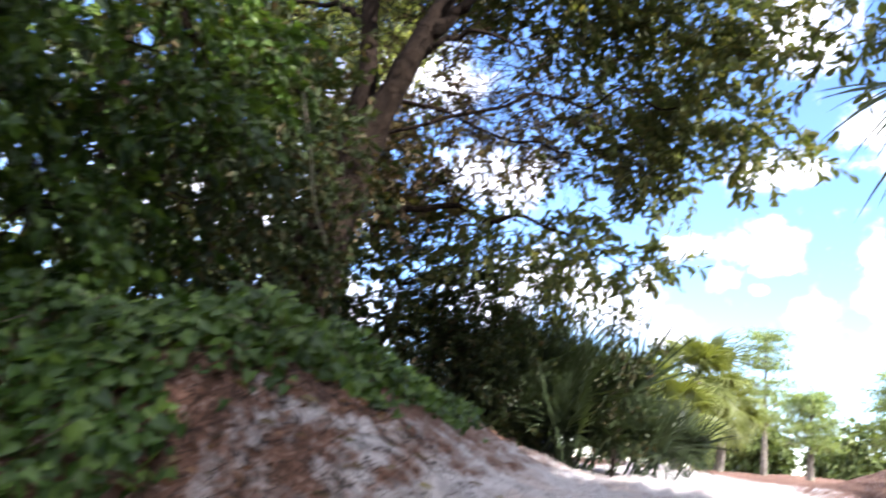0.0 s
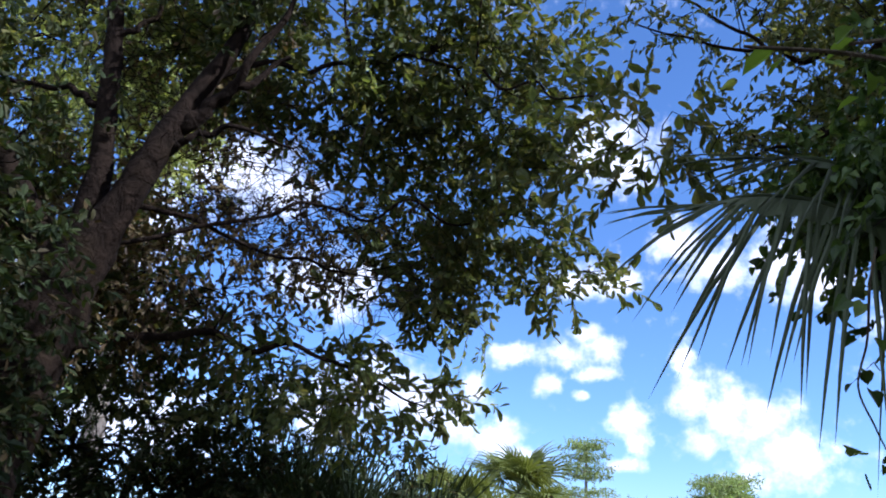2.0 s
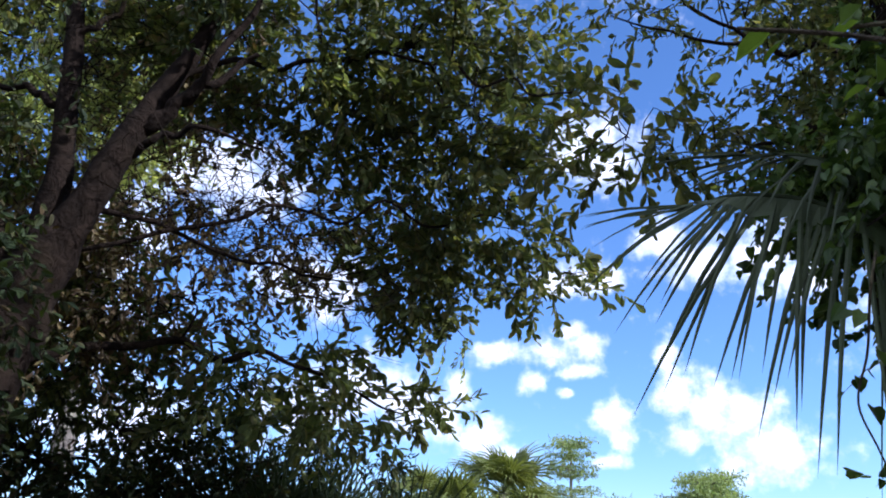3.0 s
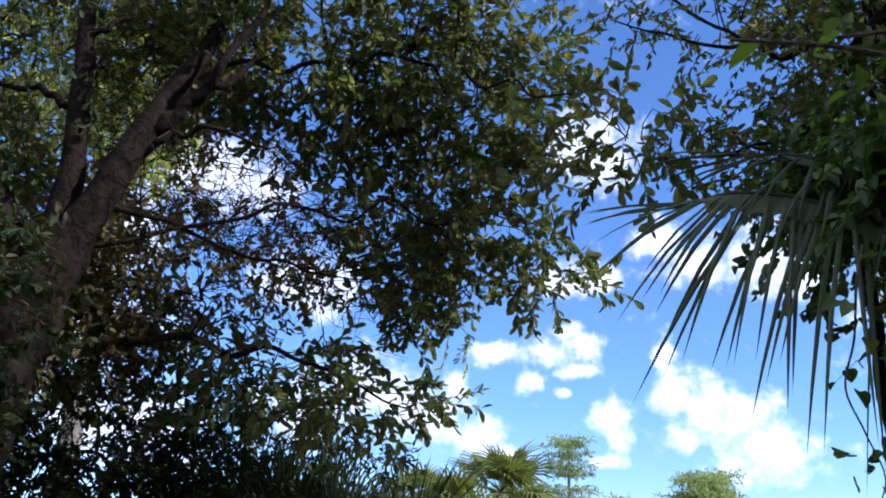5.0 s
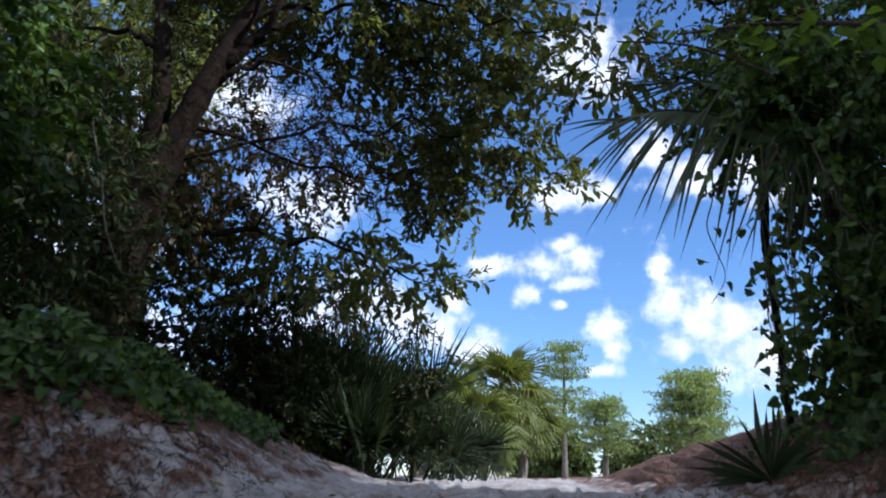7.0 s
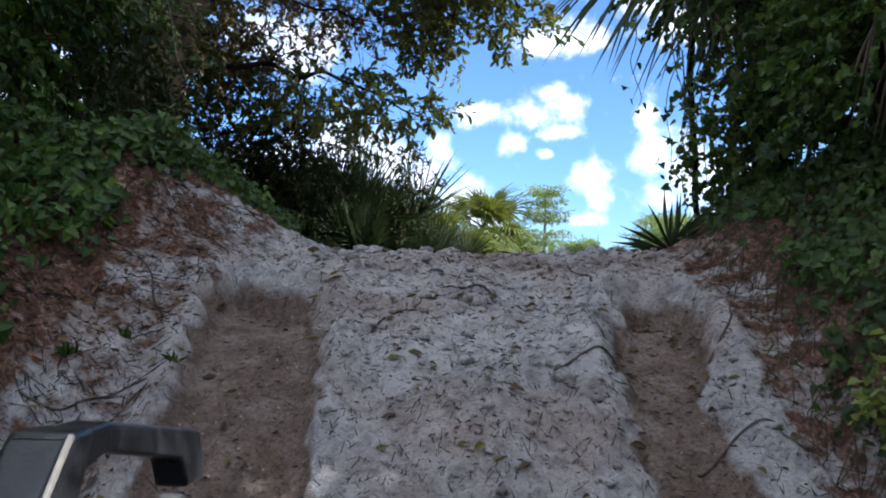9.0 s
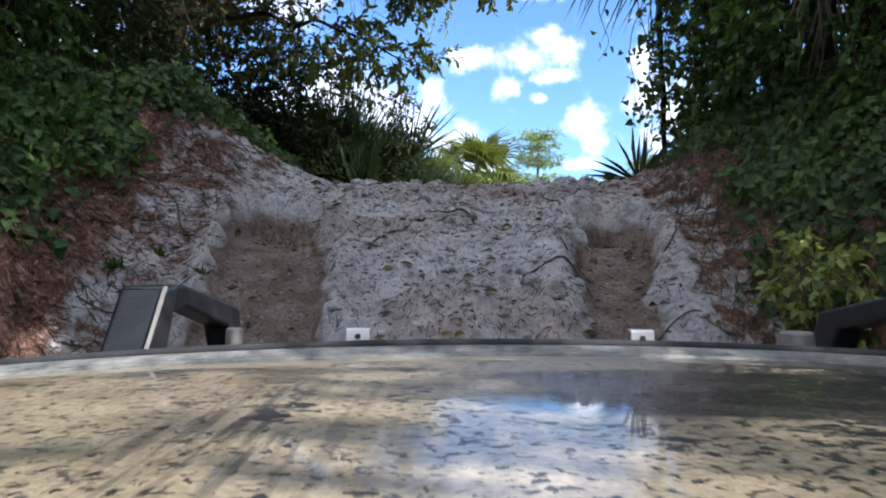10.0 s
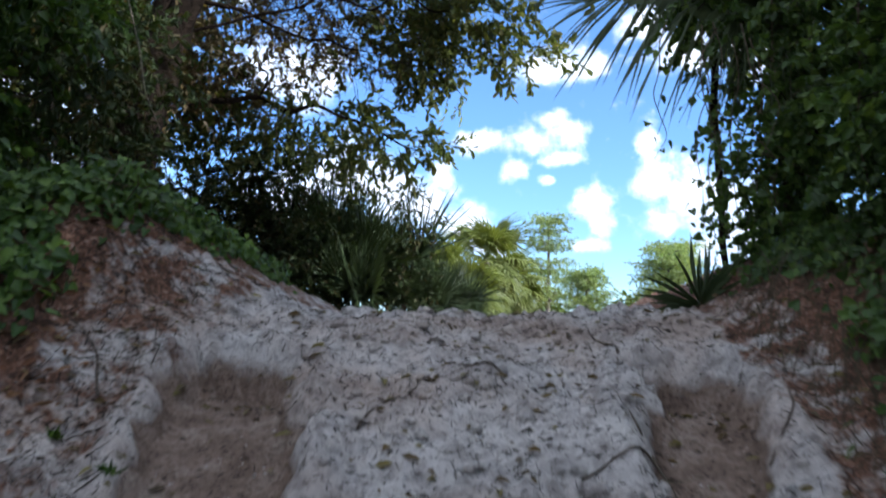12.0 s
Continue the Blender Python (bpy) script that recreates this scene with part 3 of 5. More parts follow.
crown(oak, "outer_sprays", [(0.88, 5.8, 5.02, 0.38, 0.35, 0.22, 34), (-0.8, 7.85, 3.88, 0.55, 0.3, 0.24, 48), (-1.5, 7.8, 4.05, 0.65, 0.45, 0.42, 66),
    (-0.45, 7.9, 4.72, 0.22, 0.25, 0.3, 26), (0.6, 8.0, 4.98, 0.3, 0.3, 0.2, 34)], OAK, leaves=16, size=0.098, width=0.44, shape=OBOVATE, gaps=0.2, seed=3, limb=spine, droop=0.15, crowd=0.6)
# oak leaves before the trunk, in the leaf colour darkened as shade
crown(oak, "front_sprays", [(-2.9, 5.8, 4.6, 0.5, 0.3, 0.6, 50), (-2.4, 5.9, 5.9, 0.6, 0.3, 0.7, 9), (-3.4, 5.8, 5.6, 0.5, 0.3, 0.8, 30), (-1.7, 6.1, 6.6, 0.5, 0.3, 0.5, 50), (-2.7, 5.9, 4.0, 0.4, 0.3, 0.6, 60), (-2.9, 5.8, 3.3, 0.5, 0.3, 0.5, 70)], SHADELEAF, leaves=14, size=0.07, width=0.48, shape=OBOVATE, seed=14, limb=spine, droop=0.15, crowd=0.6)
# sunlight on these oak leaves is put in as a paler leaf colour
crown(oak, "sun_coloured_sprays", [(-3.3, 8.4, 6.5, 0.45, 0.3, 0.6, 70), (-2.75, 8.2, 6.0, 0.25, 0.3, 0.5, 30), (-2.85, 6.8, 6.0, 0.32, 0.2, 0.45, 64), (-3.4, 6.9, 6.3, 0.25, 0.2, 0.25, 24), (-1.0, 6.9, 6.2, 0.3, 0.2, 0.15, 10), (-0.05, 7.7, 4.55, 0.2, 0.2, 0.25, 16)], LIGHTLEAF, leaves=13, size=0.06, seed=18, limb=spine)
crown(oak, "brown_sprays", [(-1.1, 8.0, 5.3, 0.7, 0.55, 0.6, 70), (-2.25, 7.5, 4.6, 0.7, 0.6, 0.5, 150), (-1.6, 7.6, 5.0, 0.5, 0.5, 0.4, 50), (-3.7, 7.8, 6.1, 0.8, 0.4, 0.9, 80), (-3.4, 7.6, 5.2, 0.6, 0.4, 0.6, 150), (-3.0, 7.0, 4.4, 0.7, 0.4, 0.7, 130), (-2.6, 7.4, 6.9, 0.7, 0.4, 0.5, 40), (-2.15, 7.2, 5.4, 0.5, 0.4, 0.4, 46), (-1.9, 7.2, 6.0, 0.5, 0.4, 0.4, 60)],
      DRY, leaves=15, size=0.066, width=0.46, shape=OBOVATE, gaps=0.35, seed=4, limb=spine)

lit_tree = thing("sunlit_tree", "yellow-green sunlit tree standing beyond the oak", "tree")
lit_spine = limbs(lit_tree, [([(-4.6, 11.3, 2.0), (-4.5, 11.3, 5.0), (-4.3, 11.2, 8.4)], [0.16, 0.12, 0.05])], GREYBARK)
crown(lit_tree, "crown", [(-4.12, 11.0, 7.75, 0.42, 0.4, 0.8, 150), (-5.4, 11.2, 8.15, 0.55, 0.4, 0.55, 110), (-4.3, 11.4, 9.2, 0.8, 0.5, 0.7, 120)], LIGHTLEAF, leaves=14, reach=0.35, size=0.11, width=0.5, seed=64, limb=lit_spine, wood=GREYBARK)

# ---- shrubs and small trees behind the left bank ----
shrub = thing("shrub", "dense dark green shrub on the sand bank", "shrub")
spine = limbs(shrub, [([(-3.0, 8.6, 2.0), (-3.0, 8.6, 2.8), (-2.8, 8.6, 3.6)], [0.06, 0.05, 0.02]), ([(-2.1, 9.1, 2.0), (-2.0, 9.0, 3.0), (-1.9, 9.0, 3.6)], [0.05, 0.04, 0.02])], BARK)
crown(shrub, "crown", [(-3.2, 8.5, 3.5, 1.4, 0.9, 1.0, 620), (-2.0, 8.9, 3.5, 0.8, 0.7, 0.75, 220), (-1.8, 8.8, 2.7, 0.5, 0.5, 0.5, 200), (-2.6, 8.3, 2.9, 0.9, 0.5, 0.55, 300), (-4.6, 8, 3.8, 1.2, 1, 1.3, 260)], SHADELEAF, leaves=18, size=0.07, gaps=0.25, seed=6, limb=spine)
thicket = thing("thicket", "tall dark leafy thicket above the ivy bank", "shrub")
spine = limbs(thicket, [([(-3.4, 4.4, 2.4), (-3.3, 4.4, 3.6), (-3.4, 4.4, 5.2)], [0.09, 0.07, 0.03]), ([(-3.3, 2.0, 2.2), (-3.2, 2.1, 3.6), (-3.4, 2.2, 5.0)], [0.09, 0.06, 0.03])], BARK)
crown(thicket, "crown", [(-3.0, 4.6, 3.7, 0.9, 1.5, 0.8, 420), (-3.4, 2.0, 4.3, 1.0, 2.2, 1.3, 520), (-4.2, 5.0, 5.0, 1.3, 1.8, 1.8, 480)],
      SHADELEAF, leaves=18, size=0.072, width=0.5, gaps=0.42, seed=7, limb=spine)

crown(thicket, "climbing_vines", [(-2.75, 2.6, 3.1, 0.5, 1.5, 0.6, 340), (-2.6, 3.2, 4.0, 0.6, 1.5, 0.6, 280), (-2.8, 0.9, 3.55, 0.5, 1.2, 0.45, 190), (-2.9, 1.8, 4.6, 0.5, 1.6, 0.6, 150)],
      VINE, leaves=20, size=0.058, width=0.8, shape=HEART, gaps=0.42, seed=8, limb=spine, droop=0.5)

# ---- the thicket, vines and trees beside the trail on the other hand ----
right_tree = thing("vine_draped_tree", "dark tree hung with leafy vines beside the trail", "tree")
spine = limbs(right_tree, [
    ([(2.5, 5.6, 2.2), (2.45, 5.6, 3.6), (2.35, 5.6, 5.0), (2.3, 5.7, 6.6), (2.2, 5.8, 7.8)], [0.13, 0.11, 0.10, 0.07, 0.03]),
    ([(2.35, 5.6, 5.1), (1.9, 5.5, 5.4), (1.3, 5.5, 5.38), (0.75, 5.5, 5.58)], [0.035, 0.02, 0.010, 0.004]),
    ([(2.35, 5.6, 4.7), (1.8, 5.5, 4.9), (1.2, 5.5, 4.74)], [0.03, 0.016, 0.004]),
    ([(1.5, 5.5, 5.4), (1.1, 5.5, 5.72), (0.5, 5.5, 5.85)], [0.012, 0.008, 0.003])], BARK)
limbs(right_tree, [([(1.72, 4.95, 2.1), (1.70, 4.95, 3.0), (1.68, 4.95, 3.7), (1.70, 5.0, 4.5)], [0.022, 0.022, 0.026, 0.028])], BARK, first="stem", name="stem")
# the last three clumps are unseen, added to shade the frond and vines
crown(right_tree, "crown", [(2.5, 5.9, 6.7, 0.85, 0.9, 0.9, 330), (2.4, 5.6, 5.2, 0.7, 0.8, 1.0, 420), (2.7, 4.4, 7.0, 0.8, 1.2, 0.9, 200), (3.0, 3.0, 6.7, 0.9, 1.4, 1.1, 340), (3.0, 1.2, 6.2, 0.9, 1.3, 1.1, 320), (3.2, -0.8, 5.8, 0.9, 1.3, 1.1, 300)], OAK, leaves=18, size=0.06, width=0.5, gaps=0.15, seed=9, limb=spine)
crown(right_tree, "twiggy_sprays", [(0.55, 5.5, 5.86, 0.26, 0.3, 0.16, 9), (0.95, 5.5, 5.7, 0.3, 0.3, 0.18, 20), (1.35, 5.5, 5.5, 0.28, 0.3, 0.2, 26), (1.65, 5.5, 5.3, 0.25, 0.3, 0.3, 30)], OAK, leaves=11, size=0.05, reach=0.25, seed=19, limb=spine)
crown(right_tree, "outer_sprays", [(1.38, 5.5, 4.82, 0.2, 0.35, 0.2, 36), (1.1, 5.5, 4.7, 0.12, 0.2, 0.06, 6), (1.75, 5.5, 4.9, 0.2, 0.4, 0.3, 40)], OAK, leaves=13, size=0.05, reach=0.26, seed=10, limb=spine)

vines = thing("vine_curtain", "dark curtain of heart-leaved vines hanging beside the trail", "vine")
spine = limbs(vines, [([(2.3, 3.2, 2.0), (2.3, 3.3, 3.4), (2.4, 3.2, 5.4)], [0.06, 0.05, 0.03]), ([(2.3, 1.2, 1.8), (2.3, 1.2, 2.8), (2.4, 1.4, 4.0)], [0.05, 0.04, 0.02])], BARK)
crown(vines, "leaves", [(2.5, 3.4, 4.4, 0.65, 1.3, 1.5, 430), (2.2, 2.8, 3.0, 0.5, 1.1, 0.9, 420), (2.3, 1.4, 2.3, 0.45, 1.0, 0.85, 380), (2.75, 4.8, 3.0, 0.72, 0.9, 1.1, 330),
    (2.2, 4.3, 2.75, 0.35, 0.6, 0.5, 95), (2.7, 2.6, 5.8, 0.7, 1.2, 1.0, 150), (1.95, 4.75, 4.6, 0.35, 0.4, 0.45, 110), (1.62, 4.85, 4.30, 0.25, 0.25, 0.22, 90), (1.9, 4.7, 4.32, 0.3, 0.3, 0.25, 80), (2.25, 4.4, 3.7, 0.32, 0.4, 0.6, 60), (2.1, 0.0, 2.7, 0.5, 1.0, 1.3, 320), (1.6, 4.3, 3.95, 0.28, 0.35, 0.45, 45), (1.8, 4.1, 3.5, 0.25, 0.4, 0.5, 40)],
      DARKVINE, leaves=23, size=0.054, width=0.85, shape=HEART, gaps=0.5, seed=11, limb=spine, droop=0.5)
crown(vines, "hanging_leaves", [(1.52, 4.2, 2.85, 0.14, 0.3, 0.42, 10), (1.75, 4.1, 3.1, 0.25, 0.4, 0.6, 36), (1.75, 4.6, 3.4, 0.3, 0.3, 0.5, 18), (1.95, 3.6, 3.4, 0.3, 0.5, 0.6, 50)],
      DARKVINE, leaves=6, reach=0.22, size=0.05, width=0.9, shape=HEART, seed=12, droop=0.7, wood=STEM)


def hanging(parent, rng, x, y, z, length, name="hanging_stem"):
    n = 5
    pts = [(x + 0.05 * rng.normal() * i / n, y + 0.05 * rng.normal() * i / n, z - length * i / n) for i in range(n + 1)]
    v, f = tube_arrays(pts, np.linspace(0.006, 0.003, n + 1), 5)
    arrays(name, v, f, STEM, parent, smooth=True)


rng = np.random.default_rng(5)
for x, y, z, length in ((1.55, 4.2, 3.9, 1.4), (1.72, 4.0, 4.2, 1.6), (1.85, 3.2, 3.6, 1.3), (2.0, 2.6, 3.4, 1.2), (1.5, 4.5, 3.5, 1.0)):
    hanging(vines, rng, x, y, z, length)
v, f = tube_arrays([(-1.93, 3.9, 3.75), (-1.85, 3.9, 3.45), (-1.80, 3.9, 3.2), (-1.71, 3.9, 3.0)], [0.005, 0.006, 0.005, 0.003], 5)
arrays("hanging_stem", v, f, PALESTEM, thicket, smooth=True)

# strands of vine trailing under the palm frond, with a few heart-shaped leaves each
rng = np.random.default_rng(15)
for x, y, z, low, n in ((1.10, 3.5, 3.5, 2.8, 9), (1.2, 3.55, 3.5, 2.5, 14), (1.26, 3.6, 3.5, 2.42, 20), (1.34, 3.65, 3.5, 2.38, 24), (1.42, 3.7, 3.5, 2.5, 24), (1.5, 3.7, 3.5, 2.42, 24), (1.36, 3.3, 3.4, 2.5, 16), (1.46, 3.4, 3.4, 2.4, 20)):
    pts = np.stack([x + 0.045 * np.cumsum(rng.normal(size=7)) - 0.02, y + 0.045 * np.cumsum(rng.normal(size=7)), np.linspace(z, low, 7)], 1)
    v, f = tube_arrays(pts, np.linspace(0.004, 0.0015, 7), 4)
    strand = arrays("hanging_stem", v, f, STEM, vines, smooth=True)
    h = (1 - rng.uniform(0, 1, n) ** 1.6 * 0.85) * 6
    P = np.stack([np.interp(h, range(7), pts[:, i]) for i in range(3)], 1) + rng.normal(size=(n, 3)) * 0.035
    D = unit(rng.normal(size=(n, 3)) * np.array([1, 1, 0.4]) + np.array([0, 0, -0.7]))
    L = rng.uniform(0.032, 0.056, n)
    tagged(arrays("leaves", *leaf_arrays(P, D, rng.normal(size=(n, 3)) + np.array([0, -1.0, 0.4]), L, L * 0.9, HEART), DARKVINE, strand), kind="stuff")

# a broad-leaved branch reaching over the trail
broad = thing("broad_leaved_branch", "bright green broad-leaved branch overhanging the trail", "branch")
v, f = tube_arrays([(1.85, 2.6, 3.40), (1.4, 2.65, 3.55), (1.0, 2.74, 3.62), (0.66, 2.78, 3.60)], [0.016, 0.012, 0.008, 0.004], 6)
arrays("stem", v, f, STEM, broad, smooth=True)
twig_v, twig_f = tube_arrays([(0.95, 2.72, 3.42), (0.68, 2.68, 3.50), (0.42, 2.63, 3.49)], [0.007, 0.005, 0.003], 5)
arrays("stem", twig_v, twig_f, STEM, broad, smooth=True)
rng = np.random.default_rng(9)
for i in range(13):
    s = rng.uniform(0.0, 1.0)
    base = np.array([[0.42 + 0.45 * s, 2.63 + 0.07 * s, 3.49 - 0.04 * s]]) + rng.normal(size=(1, 3)) * 0.02
    lv = leaf_arrays(base, rng.normal(size=(1, 3)) * np.array([[1, 1, 0.4]]) + np.array([[-0.5, -0.2, -0.05]]), np.array([[0.1, -0.6, 0.8]]) + rng.normal(size=(1, 3)) * 0.4,
                     np.array([0.052 * rng.uniform(0.7, 1.2)]), np.array([0.034 * rng.uniform(0.8, 1.2)]), OVAL)
    arrays("leaf", *lv, BIGLEAF, broad)
rng = np.random.default_rng(8)
for i in range(44):
    s = rng.uniform(0.0, 1.0)
    base = np.array([[0.66 + 1.0 * s, 2.78 - 0.12 * s, 3.60 - 0.13 * s * s]]) + rng.normal(size=(1, 3)) * 0.035
    lv = leaf_arrays(base, rng.normal(size=(1, 3)) + np.array([[-0.6 + s, -0.3, -0.05]]), np.array([[0.1, 0.3, 1.0]]) + rng.normal(size=(1, 3)) * 0.35,
                     np.array([0.08 * rng.uniform(0.7, 1.2)]), np.array([0.046 * rng.uniform(0.8, 1.2)]), OVAL)
    arrays("leaf", *lv, BIGLEAF, broad)


# ---- fan palms ----
def fan_mesh(name, radius, count, spread, petiole, material, seed, sag=0.35, blade=0.04, split=0.4, ragged=0.03, fall=(0.0, 0.0)):
    """One pleated fan leaf on its stalk: the stalk runs along +y from the origin, the blade opens beyond it and splits into drooping tips."""
    r = np.random.default_rng(seed)
    n = 2 * count + 1
    a = np.linspace(-spread, spread, n)
    verts, faces4, faces3 = [(0, petiole, 0)], [], []
    for i, ang in enumerate(a):                       # the pleated web
        verts.append((math.sin(ang) * radius * split, petiole + math.cos(ang) * radius * split, (0.03 if i % 2 else -0.01) * radius - 0.10 * sag * radius + 0.06 * radius * abs(math.sin(ang))))
    for i in range(n - 1):
        faces3.append((0, i + 1, i + 2))
    for k in range(count):                            # the free tips
        i0, i1, i2 = 1 + 2 * k, 2 + 2 * k, 3 + 2 * k
        ang = a[2 * k + 1] + r.normal() * ragged
        length = radius * (0.80 + 0.20 * math.cos(ang * 0.8)) * r.uniform(0.92 - 3 * ragged, 1.06)
        out = np.array([math.sin(ang), math.cos(ang), 0.0])
        side = np.array([math.cos(ang), -math.sin(ang), 0.0])
        row = [(i0, i1, i2)]
        hang = sag * r.uniform(0.7, 1.3)
        for s, w in ((0.45, 0.85), (0.75, 0.5)):
            d = radius * split + (length - radius * split) * s
            c = np.array([0, petiole, 0.0]) + out * d + np.array([fall[0] * radius * s * s, fall[1] * radius * s * s, -0.10 * sag * radius + 0.06 * radius * abs(math.sin(ang)) - hang * radius * 0.6 * s * s])
            verts += [tuple(c - side * blade * radius * w * 0.5), tuple(c + np.array([0, 0, 0.012 * radius])), tuple(c + side * blade * radius * w * 0.5)]
            m = len(verts)
            row.append((m - 3, m - 2, m - 1))
        tip = np.array([0, petiole, 0.0]) + out * length + np.array([fall[0] * radius, fall[1] * radius, -0.10 * sag * radius + 0.06 * radius * abs(math.sin(ang)) - hang * radius * 0.6])
        verts.append(tuple(tip))
        t = len(verts) - 1
        for p, q in zip(row[:-1], row[1:]):
            faces4 += [(p[0], p[1], q[1], q[0]), (p[1], p[2], q[2], q[1])]
        faces3 += [(row[-1][0], row[-1][1], t), (row[-1][1], row[-1][2], t)]
    v, f = join_arrays([(np.array(verts), [np.array(faces4), np.array(faces3)]),
                        stick_arrays(np.array([[0, 0, 0.0]]), np.array([[0, petiole, 0.0]]), np.array([0.014 * radius + 0.004]), np.array([0.008 * radius + 0.003]))])
    me_ob = arrays(name, v, f, material)
    me = me_ob.data
    bpy.data.objects.remove(me_ob)
    return me


def frond(me, parent, at, yaw, pitch, roll, scale=1.0, name="frond"):
    ob = new(name, me)
    ob.parent = parent
    ob.matrix_local = pose(*at, pitch, roll, yaw) @ Matrix.Scale(scale, 4)
    return ob


FAN_BIG = [fan_mesh("palm_fan", 0.95, 26, 1.7, 0.62, PALM, s, 0.8, 0.034, 0.36) for s in (1, 2)]
FAN_SMALL = [fan_mesh("palmetto_fan", 0.55, 24, 1.35, 0.40, PALMETTO, s, 0.1, 0.026, 0.2, 0.05) for s in (3, 4, 5)]
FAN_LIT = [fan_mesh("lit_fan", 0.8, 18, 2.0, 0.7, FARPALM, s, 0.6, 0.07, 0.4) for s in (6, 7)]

palm = thing("cabbage_palm", "cabbage palm with drooping fan fronds among the vines", "palm tree", (2.25, 4.9, 2.2))
v, f = tube_arrays([(0, 0, 0), (0.02, 0, 0.9), (0.0, 0.02, 2.05)], [0.11, 0.10, 0.09], 12, 0.08, 3)
arrays("trunk", v, f, BARK, palm, smooth=True)
FAN_FOLDED = fan_mesh("folded_fan", 0.62, 11, 0.26, 0.6, PALM, 16, 0.25, 0.034, 0.15, 0.08)



def costal_fan(parent, costa, tips, count, width, web, seed, name="frond", material=None):
    """A costapalmate frond: a strong arching midrib, and leaflets joined by a pleated web at its foot whose free ends fan from side to side and hang."""
    r = np.random.default_rng(seed)
    costa = np.array(costa, float) - np.array(parent.location)
    tips = np.array(tips, float) - np.array(parent.location)
    u = np.linspace(0, 1, count)

    def along(P, v):
        k = np.linspace(0, 1, len(P))
        return np.stack([np.interp(v, k, P[:, i]) for i in range(3)], 1)

    base, tip = along(costa, u), along(tips, u)
    tip = tip + (tip - base) * r.uniform(-0.16, 0.08, (count, 1)) + r.normal(size=(count, 3)) * np.array([0.045, 0.05, 0.035])
    tip = tip + np.repeat(r.normal(size=(count // 3 + 1, 3)) * np.array([0.05, 0.06, 0.035]), 3, axis=0)[:count]
    L = np.linalg.norm(tip - base, axis=1, keepdims=True)
    steps = [0.0, 0.18, web, 0.62, 0.84]
    wide = [0.25, 0.8, 1.0, 0.8, 0.45]
    verts, q, tri3, mids = [], [], [], []
    for n in range(count):
        d = tip[n] - base[n]
        flat = np.cross(d, [0.0, -0.75, 0.66]) + 0.25 * np.linalg.norm(d) * r.normal(size=3)
        S = flat / np.linalg.norm(flat)
        N = np.cross(S, d / L[n])
        rows = []
        for v, w in zip(steps, wide):
            c = base[n] + d * v + np.array([0, 0, 0.16 * L[n, 0] * v * (1 - v)])
            m = len(verts)
            verts += [c - S * width * w * 0.5, c + N * width * 0.28 * w, c + S * width * w * 0.5]
            rows.append(m)
        mids.append([x + 1 for x in rows])
        verts.append(tip[n])
        t = len(verts) - 1
        for x, y in zip(rows[:-1], rows[1:]):
            q += [(x, x + 1, y + 1, y), (x + 1, x + 2, y + 2, y + 1)]
        tri3 += [(rows[-1], rows[-1] + 1, t), (rows[-1] + 1, rows[-1] + 2, t)]
    for a, b in zip(mids[:-1], mids[1:]):               # the web between neighbours
        for k in range(2):
            q.append((a[k], a[k + 1], b[k + 1], b[k]))
    stalk = tube_arrays(costa, np.linspace(0.005, 0.017, len(costa)), 6)
    v, f = join_arrays([stalk, (np.array(verts), [np.array(q), np.array(tri3)])])
    return arrays(name, v, f, material or PALM, parent)


# the frond over the trail: its foremost leaflets point across, the others hang towards the vehicle
costal_fan(palm, [(0.80, 4.36, 3.95), (0.92, 4.40, 4.02), (1.06, 4.44, 4.05), (1.25, 4.5, 4.06), (1.5, 4.56, 4.02), (2.0, 4.75, 4.02)],
           [(0.43, 4.30, 3.90), (0.44, 4.15, 3.74), (0.38, 3.75, 3.42), (0.47, 3.72, 3.30), (0.58, 3.74, 3.20), (0.70, 3.80, 3.12), (0.80, 3.62, 3.02), (0.90, 3.52, 2.97), (1.06, 3.56, 2.98), (1.25, 3.6, 3.02)], 38, 0.020, 0.20, 71)
costal_fan(palm, [(1.12, 4.62, 4.30), (1.25, 4.68, 4.34), (1.42, 4.72, 4.34), (1.62, 4.78, 4.28), (2.1, 4.88, 4.1)],
           [(0.72, 4.5, 4.22), (0.80, 4.35, 4.06), (1.0, 4.2, 3.8), (1.2, 4.1, 3.62), (1.4, 4.05, 3.5)], 22, 0.019, 0.2, 72)
costal_fan(palm, [(1.62, 4.3, 3.9), (1.70, 4.36, 3.96), (1.85, 4.5, 3.98), (2.1, 4.75, 3.95)],
           [(1.22, 3.9, 3.5), (1.30, 3.8, 3.2), (1.42, 3.75, 3.05), (1.60, 3.75, 2.95), (1.8, 3.7, 3.0)], 18, 0.021, 0.2, 73)


def hung(me, parent, hub, way, facing, stalk=0.6):
    """A frond whose blade starts at hub and points along way, its face turned to facing."""
    yv = Vector(way).normalized()
    zv = (Vector(facing) - yv * Vector(facing).dot(yv)).normalized()
    xv = yv.cross(zv)
    m = Matrix((xv, yv, zv)).transposed().to_4x4()
    m.translation = Vector(hub) - Vector(parent.location) - yv * stalk
    ob = new("frond", me)
    ob.parent = parent
    ob.matrix_local = m
    return ob


